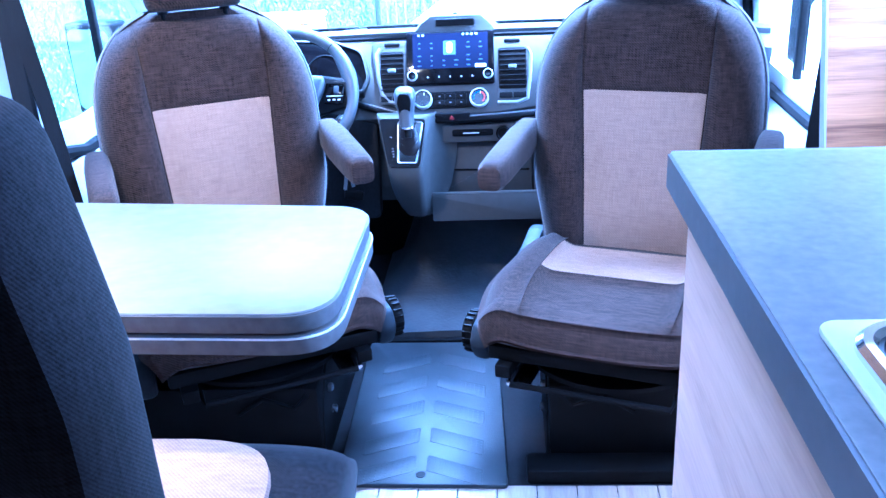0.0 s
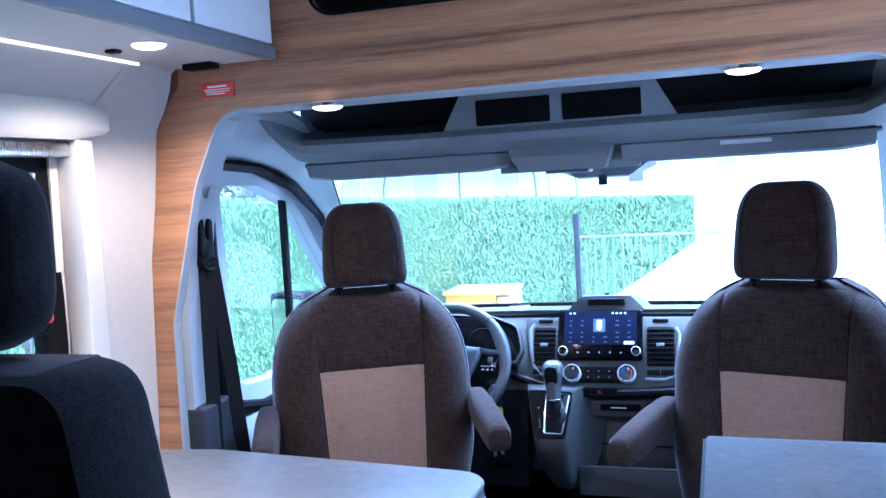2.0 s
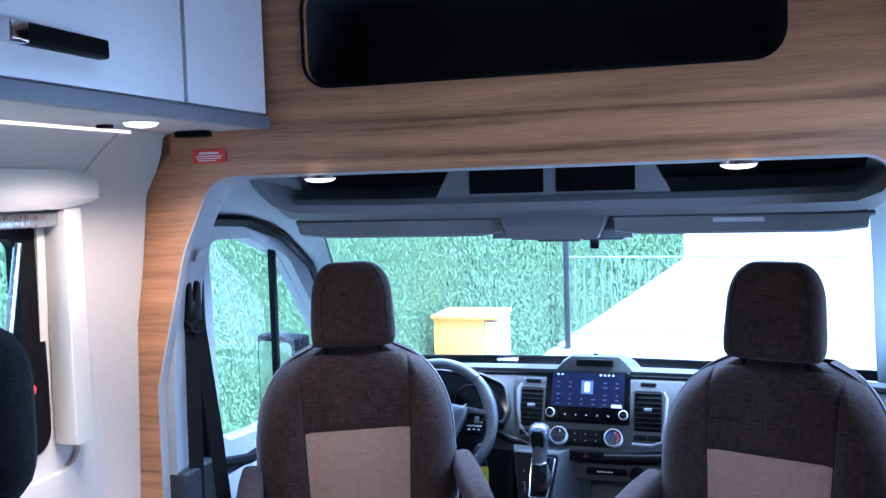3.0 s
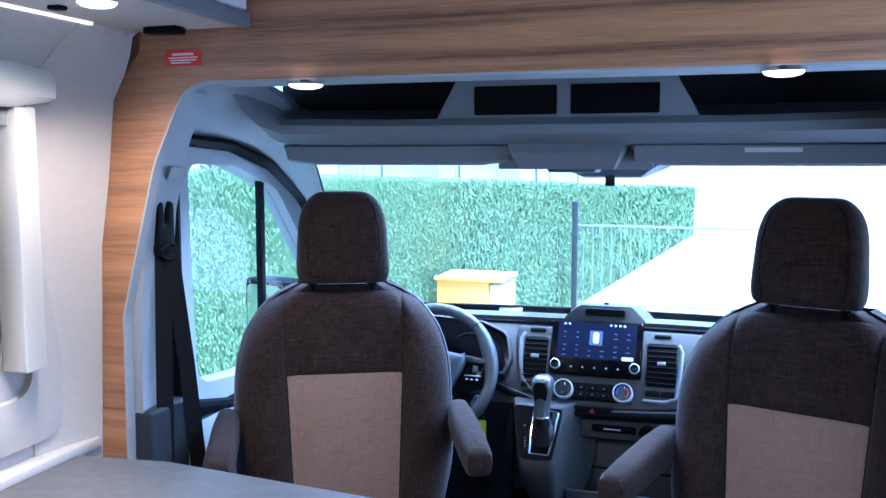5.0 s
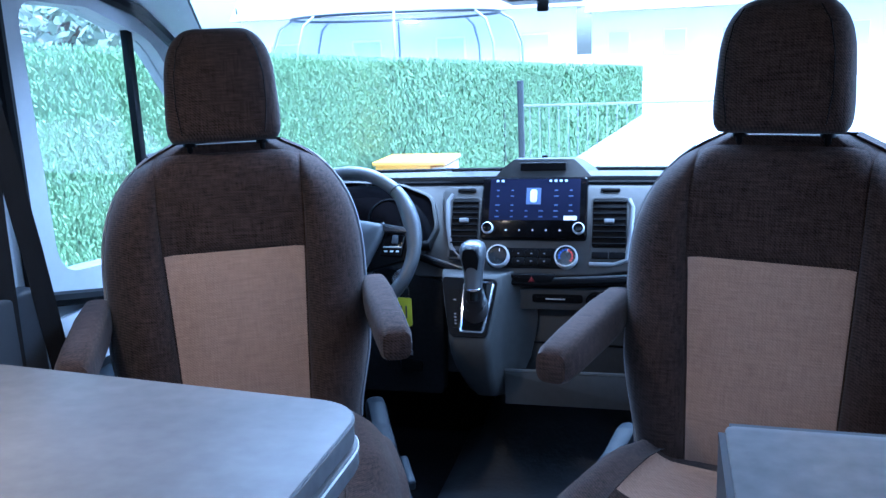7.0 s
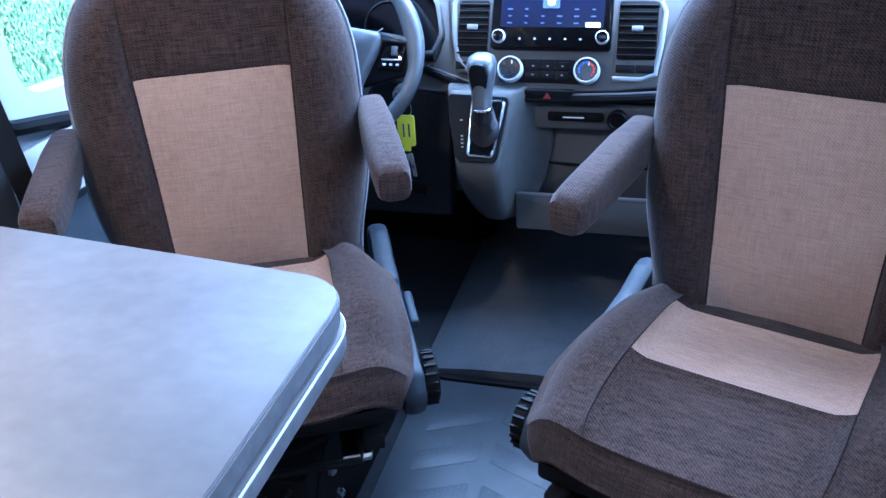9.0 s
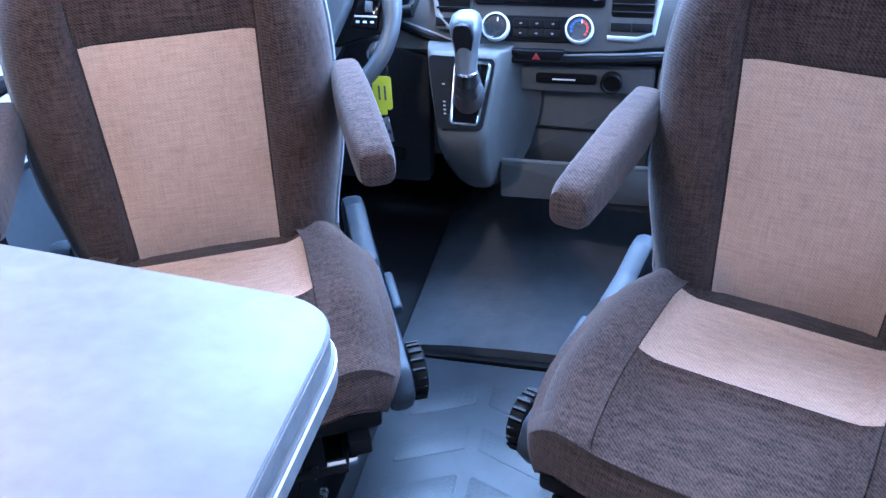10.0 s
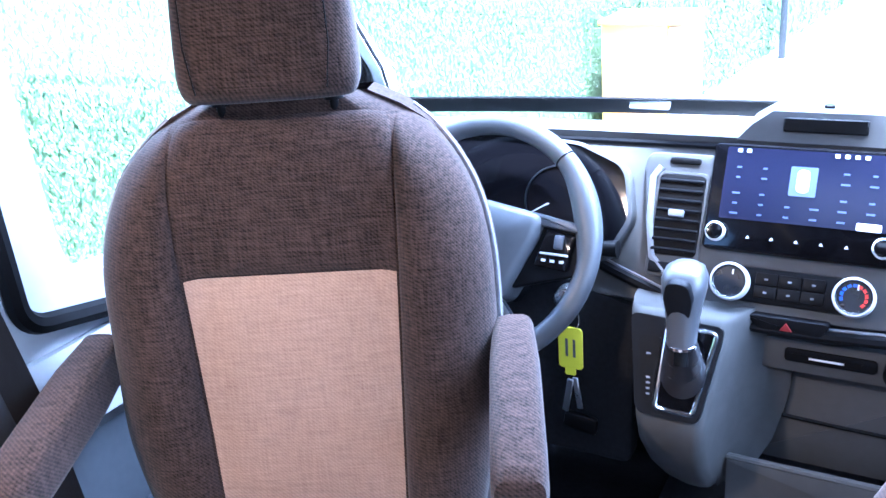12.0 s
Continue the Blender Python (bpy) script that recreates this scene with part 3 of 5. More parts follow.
# recessed window surround, glass, blind cassette and rails
win = thing("side_window", "dark-framed tilting side window with a cream roller blind", "window", None)
glass = part("pane", block(0.006, 0.86, 0.46, (-0.975, -0.55, 1.10), 0), GLASS, win)
glass.visible_shadow = False
part("window_frame", slab(rounded(-1.0, -0.10, 0.85, 1.35, 0.05), -0.982, -0.955, "x", 0.006, rounded(-0.95, -0.17, 0.90, 1.30, 0.03)), BLACK, win, "black window frame")
part("stay", tube([(-0.955, -0.165, 1.29), (-0.960, -0.20, 1.10), (-0.965, -0.205, 0.90)], 0.008, 8), BRUSHED, win, "bright window stay")
part("latch", block(0.03, 0.05, 0.07, (-0.945, -0.19, 1.0), 0.008), BLACK, win)
part("latch_button", lathe([(0.011, 0), (0.011, 0.008), (0.008, 0.01)], 16, (-0.931, -0.185, 0.998), (0, 90, 0)), RED, win, "red latch button")
blind = thing("window_blind", "cream roller blind cassette with side rails", "blind", None)
cas = []
for j in range(13):
    y = -1.10 + 1.09 * j / 12
    k = 0.35 if j in (0, 12) else 1
    cas.append([(x, y, z) for x, z in ((-0.945, 1.355 + 0.02 * (1 - k)), (-0.895, 1.355 + 0.02 * (1 - k)), (-0.880, 1.375), (-0.878, 1.41), (-0.89, 1.435 - 0.015 * (1 - k)), (-0.945, 1.440 - 0.015 * (1 - k)))])
part("cassette", loft(cas), BLIND, blind)
part("side_rail", slab(rounded(-0.098, -0.045, 0.862, 1.356, 0.004), -0.953, -0.897, "x", 0.003), BLIND, blind)
part("side_rail", slab(rounded(-1.07, -1.01, 0.862, 1.356, 0.004), -0.953, -0.897, "x", 0.003), BLIND, blind)
part("pull_bar", block(0.03, 0.91, 0.03, (-0.925, -0.553, 1.335), 0.005), BRUSHED, blind)
solid("window_surround", slab(fillet([(-1.3, 0.70), (0.05, 0.70), (0.06, 1.50), (-1.3, 1.50)], (0.05, 0.05, 0.16, 0.05), 10), -0.962, -0.946, "x", 0.006,
      fillet([(-1.12, 0.80), (-0.03, 0.80), (-0.03, 1.46), (-1.12, 1.46)], (0.06, 0.06, 0.12, 0.06), 10)), WALL, "raised off-white trim round the side window", "", "structure")

def portal_edge_x(z):
    pts = ((-0.1, 0.93), (0.62, 0.932), (1.08, 0.912), (1.21, 0.89), (1.38, 0.87), (1.45, 0.83), (1.60, 0.80), (1.93, 0.80))
    for (a, p), (b, q) in zip(pts, pts[1:]):
        if a <= z <= b:
            return p + (q - p) * (z - a) / (b - a)
    return 0.80


for s in (-1, 1):
    rings = []
    for z in (-0.02, 0.3, 0.62, 0.85, 1.08, 1.21, 1.30, 1.38, 1.43, 1.47, 1.54, 1.6):
        a, e = 0.965 - 0.03 * max(0, z - 0.75) - 2.0 * min(0.19, max(0, z - 1.38)) ** 1.35, portal_edge_x(z)
        rings.append([(s * (a - 0.004), -0.02, z), (s * (a * 0.75 + e * 0.25 - 0.004), 0.04, z), (s * (a * 0.3 + e * 0.7 - 0.003), 0.10, z), (s * (e - 0.004), 0.1385, z), (s * (e + 0.10), 0.1385, z), (s * (a + 0.05), -0.02, z)])
    solid("wall_return_left" if s < 0 else "wall_return_right", loft(rings), WALL, "curved off-white wall end beside the wood portal", "", "structure", smooth=60)

# wood-grained portal between cab and living area
outer = [(-0.93, 0.40), (-0.932, 0.62), (-0.912, 1.08), (-0.89, 1.21), (-0.872, 1.40), (-0.80, 1.475), (-0.80, 1.93), (0.80, 1.93), (0.80, 1.475), (0.93, 1.40), (0.94, 1.0), (0.95, 0.40),
         (0.80, 0.40), (0.775, 0.70), (0.735, 1.12), (0.672, 1.412), (-0.695, 1.412), (-0.775, 1.25), (-0.862, 0.93), (-0.866, 0.40)]
rad = [0, 0, 0.2, 0.2, 0.05, 0.04, 0, 0, 0.04, 0.05, 0.1, 0, 0, 0.1, 0.15, 0.06, 0.09, 0.25, 0.06, 0]
bm = slab(fillet(outer, rad, 7), 0.14, 0.160, "y", 0.002, rounded(-0.46, 0.50, 1.595, 1.815, 0.055))
portal = thing("portal", "wood-grained portal panel between cab and living area", "", None, "", "structure")
part("portal_panel", bm, WOOD_H, portal)
inner = fillet([(-0.866, 0.40), (-0.862, 0.93), (-0.775, 1.25), (-0.695, 1.412), (0.672, 1.412), (0.735, 1.12), (0.775, 0.70), (0.80, 0.40)], (0, 0.06, 0.25, 0.09, 0.06, 0.15, 0.1, 0), 7)
part("portal_edge", ribbon([(x, 0.152, z) for x, z in inner], 0.026, 0.004, (0, 1, 0)), TRIM, portal, "pale grey edge band")
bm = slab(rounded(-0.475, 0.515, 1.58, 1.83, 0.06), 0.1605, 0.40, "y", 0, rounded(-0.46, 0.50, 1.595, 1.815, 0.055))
# locker lining carries the opening's inner shade in its colour
part("locker_sleeve", bm, LINER_AND_SHADE, portal)
for s in (-1, 1):
    part("portal_corner", block(0.24, 0.012, 0.54, (s * 0.915, 0.1675, 1.675), 0), WOOD_H, portal)
part("locker_back", block(1.0, 0.012, 0.26, (0.02, 0.405, 1.705), 0), LINER_AND_SHADE, portal)
part("locker_lip", ribbon([(x, 0.1375, z) for x, z in rounded(-0.46, 0.50, 1.595, 1.815, 0.055) + [(-0.46, 1.65)]], 0.006, 0.006, (0, 1, 0)), BLACK, portal)
warn = solid("warning_label", slab(rounded(-0.738, -0.658, 1.445, 1.475, 0.002), 0.1365, 0.1388, "y", 0), RED, "small red warning label on the wood portal", "label")
for z, a, b in ((1.467, -0.722, -0.674), (1.4605, -0.731, -0.665), (1.4555, -0.728, -0.668), (1.4505, -0.725, -0.680)):
    part("print_bar", block(b - a, 0.001, 0.0022 if z < 1.465 else 0.0042, ((a + b) / 2, 0.1362, z), 0), INK, warn)

# downlights
def downlight(name, at, r=0.036, label="round warm downlight in a chrome ring", watts=0.45):
    d = thing(name, label, "lamp", pose(*at), "downlights")
    part("ring", lathe([(r, 0.006), (r, -0.0005), (r * 0.97, -0.0015), (r * 0.93, -0.0015), (r * 0.91, 0.0), (r * 0.91, 0.006)], 28, ring=True), CHROME, d)
    part("lens", lathe([(r * 0.92, 0.0), (r * 0.90, -0.003), (r * 0.78, -0.0065), (r * 0.5, -0.009), (0.002, -0.010)], 24), LAMP, d, "lit frosted lens")
    lamp = new("downlight_glow", bpy.data.lights.new("downlight_glow", "SPOT"))
    lamp.data.energy, lamp.data.color, lamp.data.spot_size, lamp.data.spot_blend, lamp.data.shadow_soft_size = watts, (1.0, 0.66, 0.36), radians(150), 0.6, 0.03
    lamp.matrix_world = look((at[0], at[1], at[2] - 0.018), (at[0], at[1], 0))
    return d


downlight("downlight", (-0.441, 0.158, 1.404))
downlight("downlight", (0.418, 0.158, 1.404))
solid("portal_soffit", block(1.36, 0.10, 0.02, (0, 0.21, 1.420), 0.006), TRIM, "grey soffit behind the wood portal", "", "structure")

# overhead cupboard
cup = thing("overhead_cupboard", "white laminate overhead cupboard with grey lower edge", "cupboard")
part("body", block(0.355, 2.19, 0.38, (-0.7455, -0.963, 1.735), 0.002), WHITE_PANEL, cup)
part("bottom_board", block(0.362, 2.2, 0.026, (-0.7495, -0.963, 1.527), 0.003), WALL, cup)
part("edge_strip", block(0.022, 2.2, 0.028, (-0.556, -0.963, 1.527), 0.002), CUP_EDGE, cup, "grey plastic edge strip")
for y0, y1, grip in ((-0.168, 0.132, False), (-0.87, -0.176, True), (-1.57, -0.878, True)):
    door = part("door", slab(rounded(y0 + 0.002, y1 - 0.002, 1.545, 1.925, 0.004), -0.565, -0.549, "x", 0.002), WHITE_PANEL, cup)
    if grip:
        mid = (y0 + y1) / 2
        part("handle", block(0.024, 0.20, 0.030, (-0.530, mid, 1.603), 0.005, 3), BLACK, door, "dark bar handle with chrome end")
        part("handle_end", block(0.025, 0.035, 0.031, (-0.530, mid - 0.085, 1.603), 0.005, 3), CHROME, door, "chrome handle end")
part("door_gap", block(0.004, 0.004, 0.38, (-0.5645, -0.172, 1.735), 0), BLACK, cup)
downlight("downlight", (-0.640, -0.185, 1.5125), 0.034, "round warm downlight under the cupboard", 9.0)
solid("usb_socket", block(0.026, 0.022, 0.008, (-0.735, -0.165, 1.511), 0.003), BLACK, "small black socket under the cupboard", "socket")
solid("speaker_vent", block(0.075, 0.035, 0.014, (-0.706, 0.090, 1.507), 0.004), BLACK, "black plastic vent under the cupboard", "vent")
strip = solid("light_strip", block(0.006, 2.0, 0.006, (-0.800, -1.0, 1.511), 0.001), STRIP, "warm light strip along the cupboard's rear edge", "lamp")
area("strip_glow", (-0.795, -0.42, 1.502), (-0.95, -0.42, 1.1), 0.02, 1.0, 2.6, (1.0, 0.70, 0.42), 80)
solid("wall_ledge", block(0.05, 1.7, 0.022, (-0.945, -0.72, 0.660), 0.005), WALL, "off-white ledge along the wall above the table", "ledge")

# ---- cab shell ----


def cab_side(s):
    side = tagged(new("cab_side_left" if s < 0 else "cab_side_right"), "pale grey cab door and pillar lining", "", "", "structure")
    # door lining with the window's opening
    hole = fillet([(0.500, 0.690), (0.75, 0.668), (1.16, 0.69), (1.23, 0.86), (0.94, 1.175), (0.70, 1.245), (0.480, 1.252)], (0.075, 0.05, 0.06, 0.05, 0.2, 0.15, 0.05), 8)
    skin = fillet([(0.20, -0.02), (1.40, -0.02), (1.44, 0.80), (0.98, 1.31), (0.80, 1.40), (0.20, 1.42)], (0, 0, 0.03, 0.15, 0.1, 0), 6)
    part("door_lining", slab(skin, s * 0.925, s * 0.985, "x", 0.006, hole), TRIM, side)
    ring = [(s * 0.912, y, z) for y, z in fillet([(0.40, 0.66), (0.62, 0.612), (1.20, 0.63), (1.30, 0.84), (1.085, 1.134), (0.89, 1.240), (0.66, 1.296), (0.40, 1.310)], (0.05, 0.12, 0.06, 0.05, 0.2, 0.2, 0.2, 0.05), 8)]
    part("door_seal", tube(ring, 0.016, 8, True), STEEL_BLACK, side, "black rubber door seal")
    pane = part("pane", slab(hole, s * 0.955, s * 0.961, "x", 0), GLASS, side)
    pane.visible_shadow = False
    part("quarter_bar", block(0.02, 0.024, 0.55, (s * 0.945, 0.872, 0.94), 0.004), BLACK, side)
    # lower lining with armrest
    rings = []
    for j in range(9):
        y = 0.30 + 1.0 * j / 8
        rings.append([(s * x, y, z) for x, z in ((0.93, 0.60), (0.905, 0.605), (0.885, 0.58), (0.865, 0.53), (0.86, 0.50), (0.90, 0.46), (0.93, 0.46))])
    part("door_armrest", loft(rings), TRIM_SHADED, side)
    part("door_lower_panel", slab(rounded(0.32, 1.32, 0.02, 0.585, 0.03), s * 0.902, s * 0.928, "x", 0.008), TRIM_DARK, side, "darker grey lower door panel")
    # pillar behind the door
    rings = [[(s * (0.93 - 0.05 * k), 0.168, z), (s * (0.845 - d), 0.168, z), (s * (0.865 - d), 0.30, z), (s * 0.93, 0.34, z)]
             for z, d, k in ((-0.01, 0, 0), (0.55, 0.0, 0), (0.92, 0.005, 0), (1.15, 0.03, 0), (1.30, 0.07, 0), (1.40, 0.12, 1))]
    part("door_pillar", loft(rings), TRIM, side)
    part("pillar_cap", block(0.006, 0.038, 0.030, (s * 0.787, 0.225, 1.232), 0.002, 1, (0, s * -24, 0)), TRIM, side)
    # lining from the door seal up to the roof and in to the windscreen's edge
    rows = []
    for sy, sz, ix, iy, iz, bulge in ((0.168, 1.322, 0.69, 0.168, 1.44, 0.0), (0.40, 1.324, 0.69, 0.40, 1.44, 0.01), (0.56, 1.318, 0.70, 0.56, 1.405, 0.012), (0.68, 1.308, 0.715, 0.68, 1.350, 0.014), (0.78, 1.290, 0.735, 0.770, 1.305, 0.016),
                                      (0.89, 1.256, 0.752, 0.830, 1.258, 0.018), (0.99, 1.205, 0.768, 0.905, 1.192, 0.02), (1.085, 1.148, 0.785, 0.985, 1.115, 0.02), (1.20, 0.998, 0.805, 1.09, 1.005, 0.02), (1.31, 0.845, 0.835, 1.24, 0.850, 0.018), (1.36, 0.74, 0.85, 1.30, 0.74, 0.015)):
        a, b = Vector((s * 0.915, sy, sz)), Vector((s * ix, iy, iz))
        curve = []
        for k in (0, 0.12, 0.3, 0.5, 0.7, 0.88, 1.0):
            q = a.lerp(b, k) + Vector((-s * bulge * math.sin(math.pi * k) * 0.6, -bulge * math.sin(math.pi * k), -bulge * 0.4 * math.sin(math.pi * k)))
            curve.append(q)
        out = Vector((s * 0.02, 0.03, 0.02))
        rows.append(curve + [b + out, a + out])
    part("pillar_lining", loft(rows), TRIM, side, smooth=60)
    part("windscreen_seal", tube([Vector(r[6]) + Vector((s * 0.006, 0.010, 0.004)) for r in rows[4:]], 0.006, 8), BLACK, side)
    return side


cab_side(-1)
cab_side(1)


def door_mirror(s):
    m = thing("door_mirror", "black door mirror outside the cab window", "mirror", pose(s * 1.17, 1.33, 0.545, 0, 0, s * 14), "door mirrors")
    part("mirror_housing", block(0.19, 0.09, 0.30, (0, 0.02, 0.15), 0.014, 4), BLACK, m)
    part("mirror_glass", slab(rounded(-0.08, 0.08, 0.02, 0.28, 0.025), -0.029, -0.025, "y", 0), CHROME, m, "mirror glass")
    part("mirror_arm", tube([(-s * 0.05, 0.02, 0.06), (-s * 0.19, 0.03, 0.03)], 0.022, 10), BLACK, m)


door_mirror(-1)
door_mirror(1)


REEL = material("dark_grey_reel_plastic", (0.030, 0.034, 0.041), 0.5, bump=0.2, bump_scale=800, mix=0.15, spec=0.2)


def belt(s):
    b = thing("seat_belt", "black three-point belt on its pillar reel", "seat belt", None, "cab belts")
    x = s * 0.822
    part("guide_loop", block(0.018, 0.066, 0.026, (x, 0.235, 1.066), 0.006, 2), STEEL_BLACK, b)
    part("guide_hook", slab(fillet([(0.205, 1.075), (0.262, 1.075), (0.262, 1.165), (0.245, 1.172), (0.240, 1.12), (0.228, 1.12), (0.223, 1.172), (0.206, 1.165)], (0.01,) * 8, 3), x - 0.012, x + 0.008, "x", 0.004), BLACK, b)
    part("strap", ribbon([(x - s * 0.008, 0.240, 1.07), (x - s * 0.012, 0.285, 0.80), (x - s * 0.010, 0.325, 0.55), (x, 0.35, 0.30), (x, 0.35, 0.10)], 0.041, 0.002, (-s * 0.4, 1, 0)), BELT, b)
    part("strap", ribbon([(x, 0.228, 1.06), (x + s * 0.002, 0.222, 0.85), (x + s * 0.004, 0.220, 0.60), (x + s * 0.006, 0.22, 0.15)], 0.041, 0.002, (-s * 0.4, 1, 0)), BELT, b)
    part("belt_ring", tube([(x - s * 0.010, 0.235 + 0.030 * math.cos(a), 1.062 + 0.016 * math.sin(a)) for a in (2 * math.pi * i / 20 for i in range(20))], 0.004, 6, True), STEEL_BLACK, b)
    part("reel_cover", block(0.05, 0.14, 0.62, (s * 0.845, 0.235, 0.41), 0.01, 3), REEL, b, "dark grey reel cover")
    return b


belt(-1)
belt(1)

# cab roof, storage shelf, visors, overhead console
solid("cab_roof", block(1.8, 0.62, 0.03, (0, 0.485, 1.475), 0.004), LINER_AND_SHADE, "dark headliner above the cab shelf", "", "structure")
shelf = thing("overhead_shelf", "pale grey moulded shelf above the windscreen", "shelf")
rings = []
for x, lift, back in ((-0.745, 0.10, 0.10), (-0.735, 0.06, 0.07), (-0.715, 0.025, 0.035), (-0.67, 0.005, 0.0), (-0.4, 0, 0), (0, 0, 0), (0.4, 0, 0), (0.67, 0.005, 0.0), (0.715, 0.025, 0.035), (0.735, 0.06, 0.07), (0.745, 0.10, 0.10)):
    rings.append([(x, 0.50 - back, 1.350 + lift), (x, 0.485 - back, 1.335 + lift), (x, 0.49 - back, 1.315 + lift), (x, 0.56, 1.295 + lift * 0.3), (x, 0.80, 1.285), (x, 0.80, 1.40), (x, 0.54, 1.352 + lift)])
part("tray", loft(rings), TRIM_SHADED, shelf)
part("rear_liner", block(1.56, 0.02, 0.14, (0, 0.72, 1.41), 0), LINER_AND_SHADE, shelf)
bm = slab([(-0.292, 1.345), (0.285, 1.345), (0.232, 1.438), (-0.242, 1.438)], 0.505, 0.53, "y", 0.004)
pocket = part("pocket_frame", bm, TRIM_SHADED, shelf)
# pockets are not hollow: flat black panels put their inner shade in colour
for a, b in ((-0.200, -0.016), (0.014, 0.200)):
    part("pocket", slab(rounded(a, b, 1.357, 1.420, 0.004), 0.5025, 0.508, "y", 0), BLACK, pocket, "black panel painting the storage pocket's inner shade")
for s in (-1, 1):
    vis = thing("sun_visor", "pale grey folded sun visor", "sun visor", None, "visors")
    rings = []
    for k in range(9):
        x = s * (0.142 + 0.570 * k / 8)
        e = 0.6 if k in (0, 8) else 1
        rings.append([(x, 0.60, 1.297), (x, 0.585, 1.290), (x, 0.60, 1.252 + 0.02 * (1 - e)), (x, 0.615, 1.246 + 0.02 * (1 - e)), (x, 0.628, 1.252 + 0.02 * (1 - e)), (x, 0.62, 1.297)])
    part("visor_pad", loft(rings), TRIM_SHADED, vis)
    part("visor_hinge", tube([(s * 0.70, 0.606, 1.285), (s * 0.725, 0.615, 1.29)], 0.007, 8), TRIM_SHADED, vis)
    part("visor_clip", block(0.03, 0.02, 0.02, (s * 0.148, 0.60, 1.292), 0.004), TRIM_DARK, vis)
    if s > 0:
        part("visor_label", block(0.115, 0.002, 0.012, (0.43, 0.5865, 1.281), 0, 1, (-20, 0, 0)), INK, vis, "white printed label")
con = thing("overhead_console", "grey overhead console between the visors", "console")
part("console_body", loft([[(-0.138, 0.56, 1.303), (0.125, 0.56, 1.303), (0.13, 0.80, 1.31), (-0.14, 0.80, 1.31)], [(-0.13, 0.548, 1.275), (0.118, 0.548, 1.275), (0.12, 0.78, 1.28), (-0.13, 0.78, 1.28)],
      [(-0.112, 0.575, 1.238), (0.10, 0.575, 1.238), (0.10, 0.75, 1.245), (-0.11, 0.75, 1.245)]]), TRIM_SHADED, con)
# added flange, keeps windscreen light from leaking past the visors
part("console_light_block", block(0.36, 0.02, 0.07, (0, 0.655, 1.272), 0.004), TRIM_SHADED, con)
part("lamp_pod", block(0.11, 0.09, 0.012, (0.0, 0.66, 1.236), 0.004), TRIM_DARK, con)
sensor = thing("mirror_mount", "dark windscreen sensor housing", "sensor")
part("housing", loft([[(-0.09, 0.88, 1.262), (0.20, 0.88, 1.262), (0.20, 0.96, 1.24), (-0.09, 0.96, 1.24)], [(-0.02, 0.90, 1.215), (0.13, 0.90, 1.215), (0.13, 0.965, 1.21), (-0.02, 0.965, 1.21)]]), TRIM_DARK, sensor)
part("camera_lens", block(0.025, 0.012, 0.028, (0.055, 0.895, 1.205), 0.004), BLACK, sensor)

# windscreen
ws = [[(x, 0.78 - 0.06 * abs(x) ** 2, 1.31 - 0.03 * abs(x) ** 2), (x, 1.36 - 0.14 * abs(x) ** 2, 0.755)] for x in [-0.86 + 1.72 * i / 12 for i in range(13)]]
bm = bmesh.new()
rows = [[bm.verts.new(p) for p in col] for col in ws]
for a, b in zip(rows, rows[1:]):
    bm.faces.new((a[0], b[0], b[1], a[1]))
screen_glass = solid("windscreen", bm, GLASS, "clear curved windscreen", "", "structure")
screen_glass.visible_shadow = False

# ---- dashboard ----
dash = thing("dashboard", "grey plastic dashboard with recessed trays", "dashboard")
SECTION = [(1.060, 0.822), (1.030, 0.828), (1.012, 0.818), (1.016, 0.802), (1.005, 0.79), (0.985, 0.77), (0.925, 0.655), (0.900, 0.612), (0.892, 0.598), (0.905, 0.585), (0.920, 0.572), (0.930, 0.40), (0.97, 0.33), (1.2, 0.30), (1.34, 0.5), (1.36, 0.735), (1.20, 0.775)]
rings = []
for i in range(37):
    x = -0.90 + 1.80 * i / 36
    q = abs(x) / 0.9
    rings.append([(x, y - 0.03 * q ** 2 * (y < 1.1) * (z > 0.7) + 0.05 * q ** 2 * (z < 0.7) * (y < 1.1), z - 0.025 * q ** 3 * (z > 0.7)) for y, z in SECTION])
part("dash_body", loft(rings), DASH, dash, smooth=28)
# dark tube paints the shadow line beneath the brow's overhang
part("brow_shade_line", tube([(-0.86 + 1.72 * i / 24, 1.013 - 0.03 * ((-0.86 + 1.72 * i / 24) / 0.9) ** 2, 0.803 - 0.02 * abs((-0.86 + 1.72 * i / 24) / 0.9) ** 3) for i in range(25)], 0.005, 6), DASH_DARK, dash)
strip = ribbon([(-0.84 + 1.68 * i / 24, 1.345 - 0.14 * (-0.84 + 1.68 * i / 24) ** 2, 0.778) for i in range(25)], 0.055, 0.004, (0, -0.55, 0.5))
part("windscreen_border", strip, BLACK, dash, "black windscreen border")
part("border_tab", block(0.075, 0.004, 0.02, (-0.30, 1.315, 0.785), 0.004, 2, (-40, 0, 0)), TRIM, dash)
# centre stack
def face(u, h, d=0.0):
    """A point on the leaning face of the centre stack; d stands out towards the cab."""
    c, s = math.cos(radians(28)), math.sin(radians(28))
    return Vector((u, 0.882 + h * s - d * c, 0.605 + h * c + d * s))


LEAN = Matrix.Rotation(radians(-28), 4, "X")


def on_face(bm, u, h, d=0.0):
    bm.transform(Matrix.Translation(face(u, h, d)) @ LEAN)
    return bm


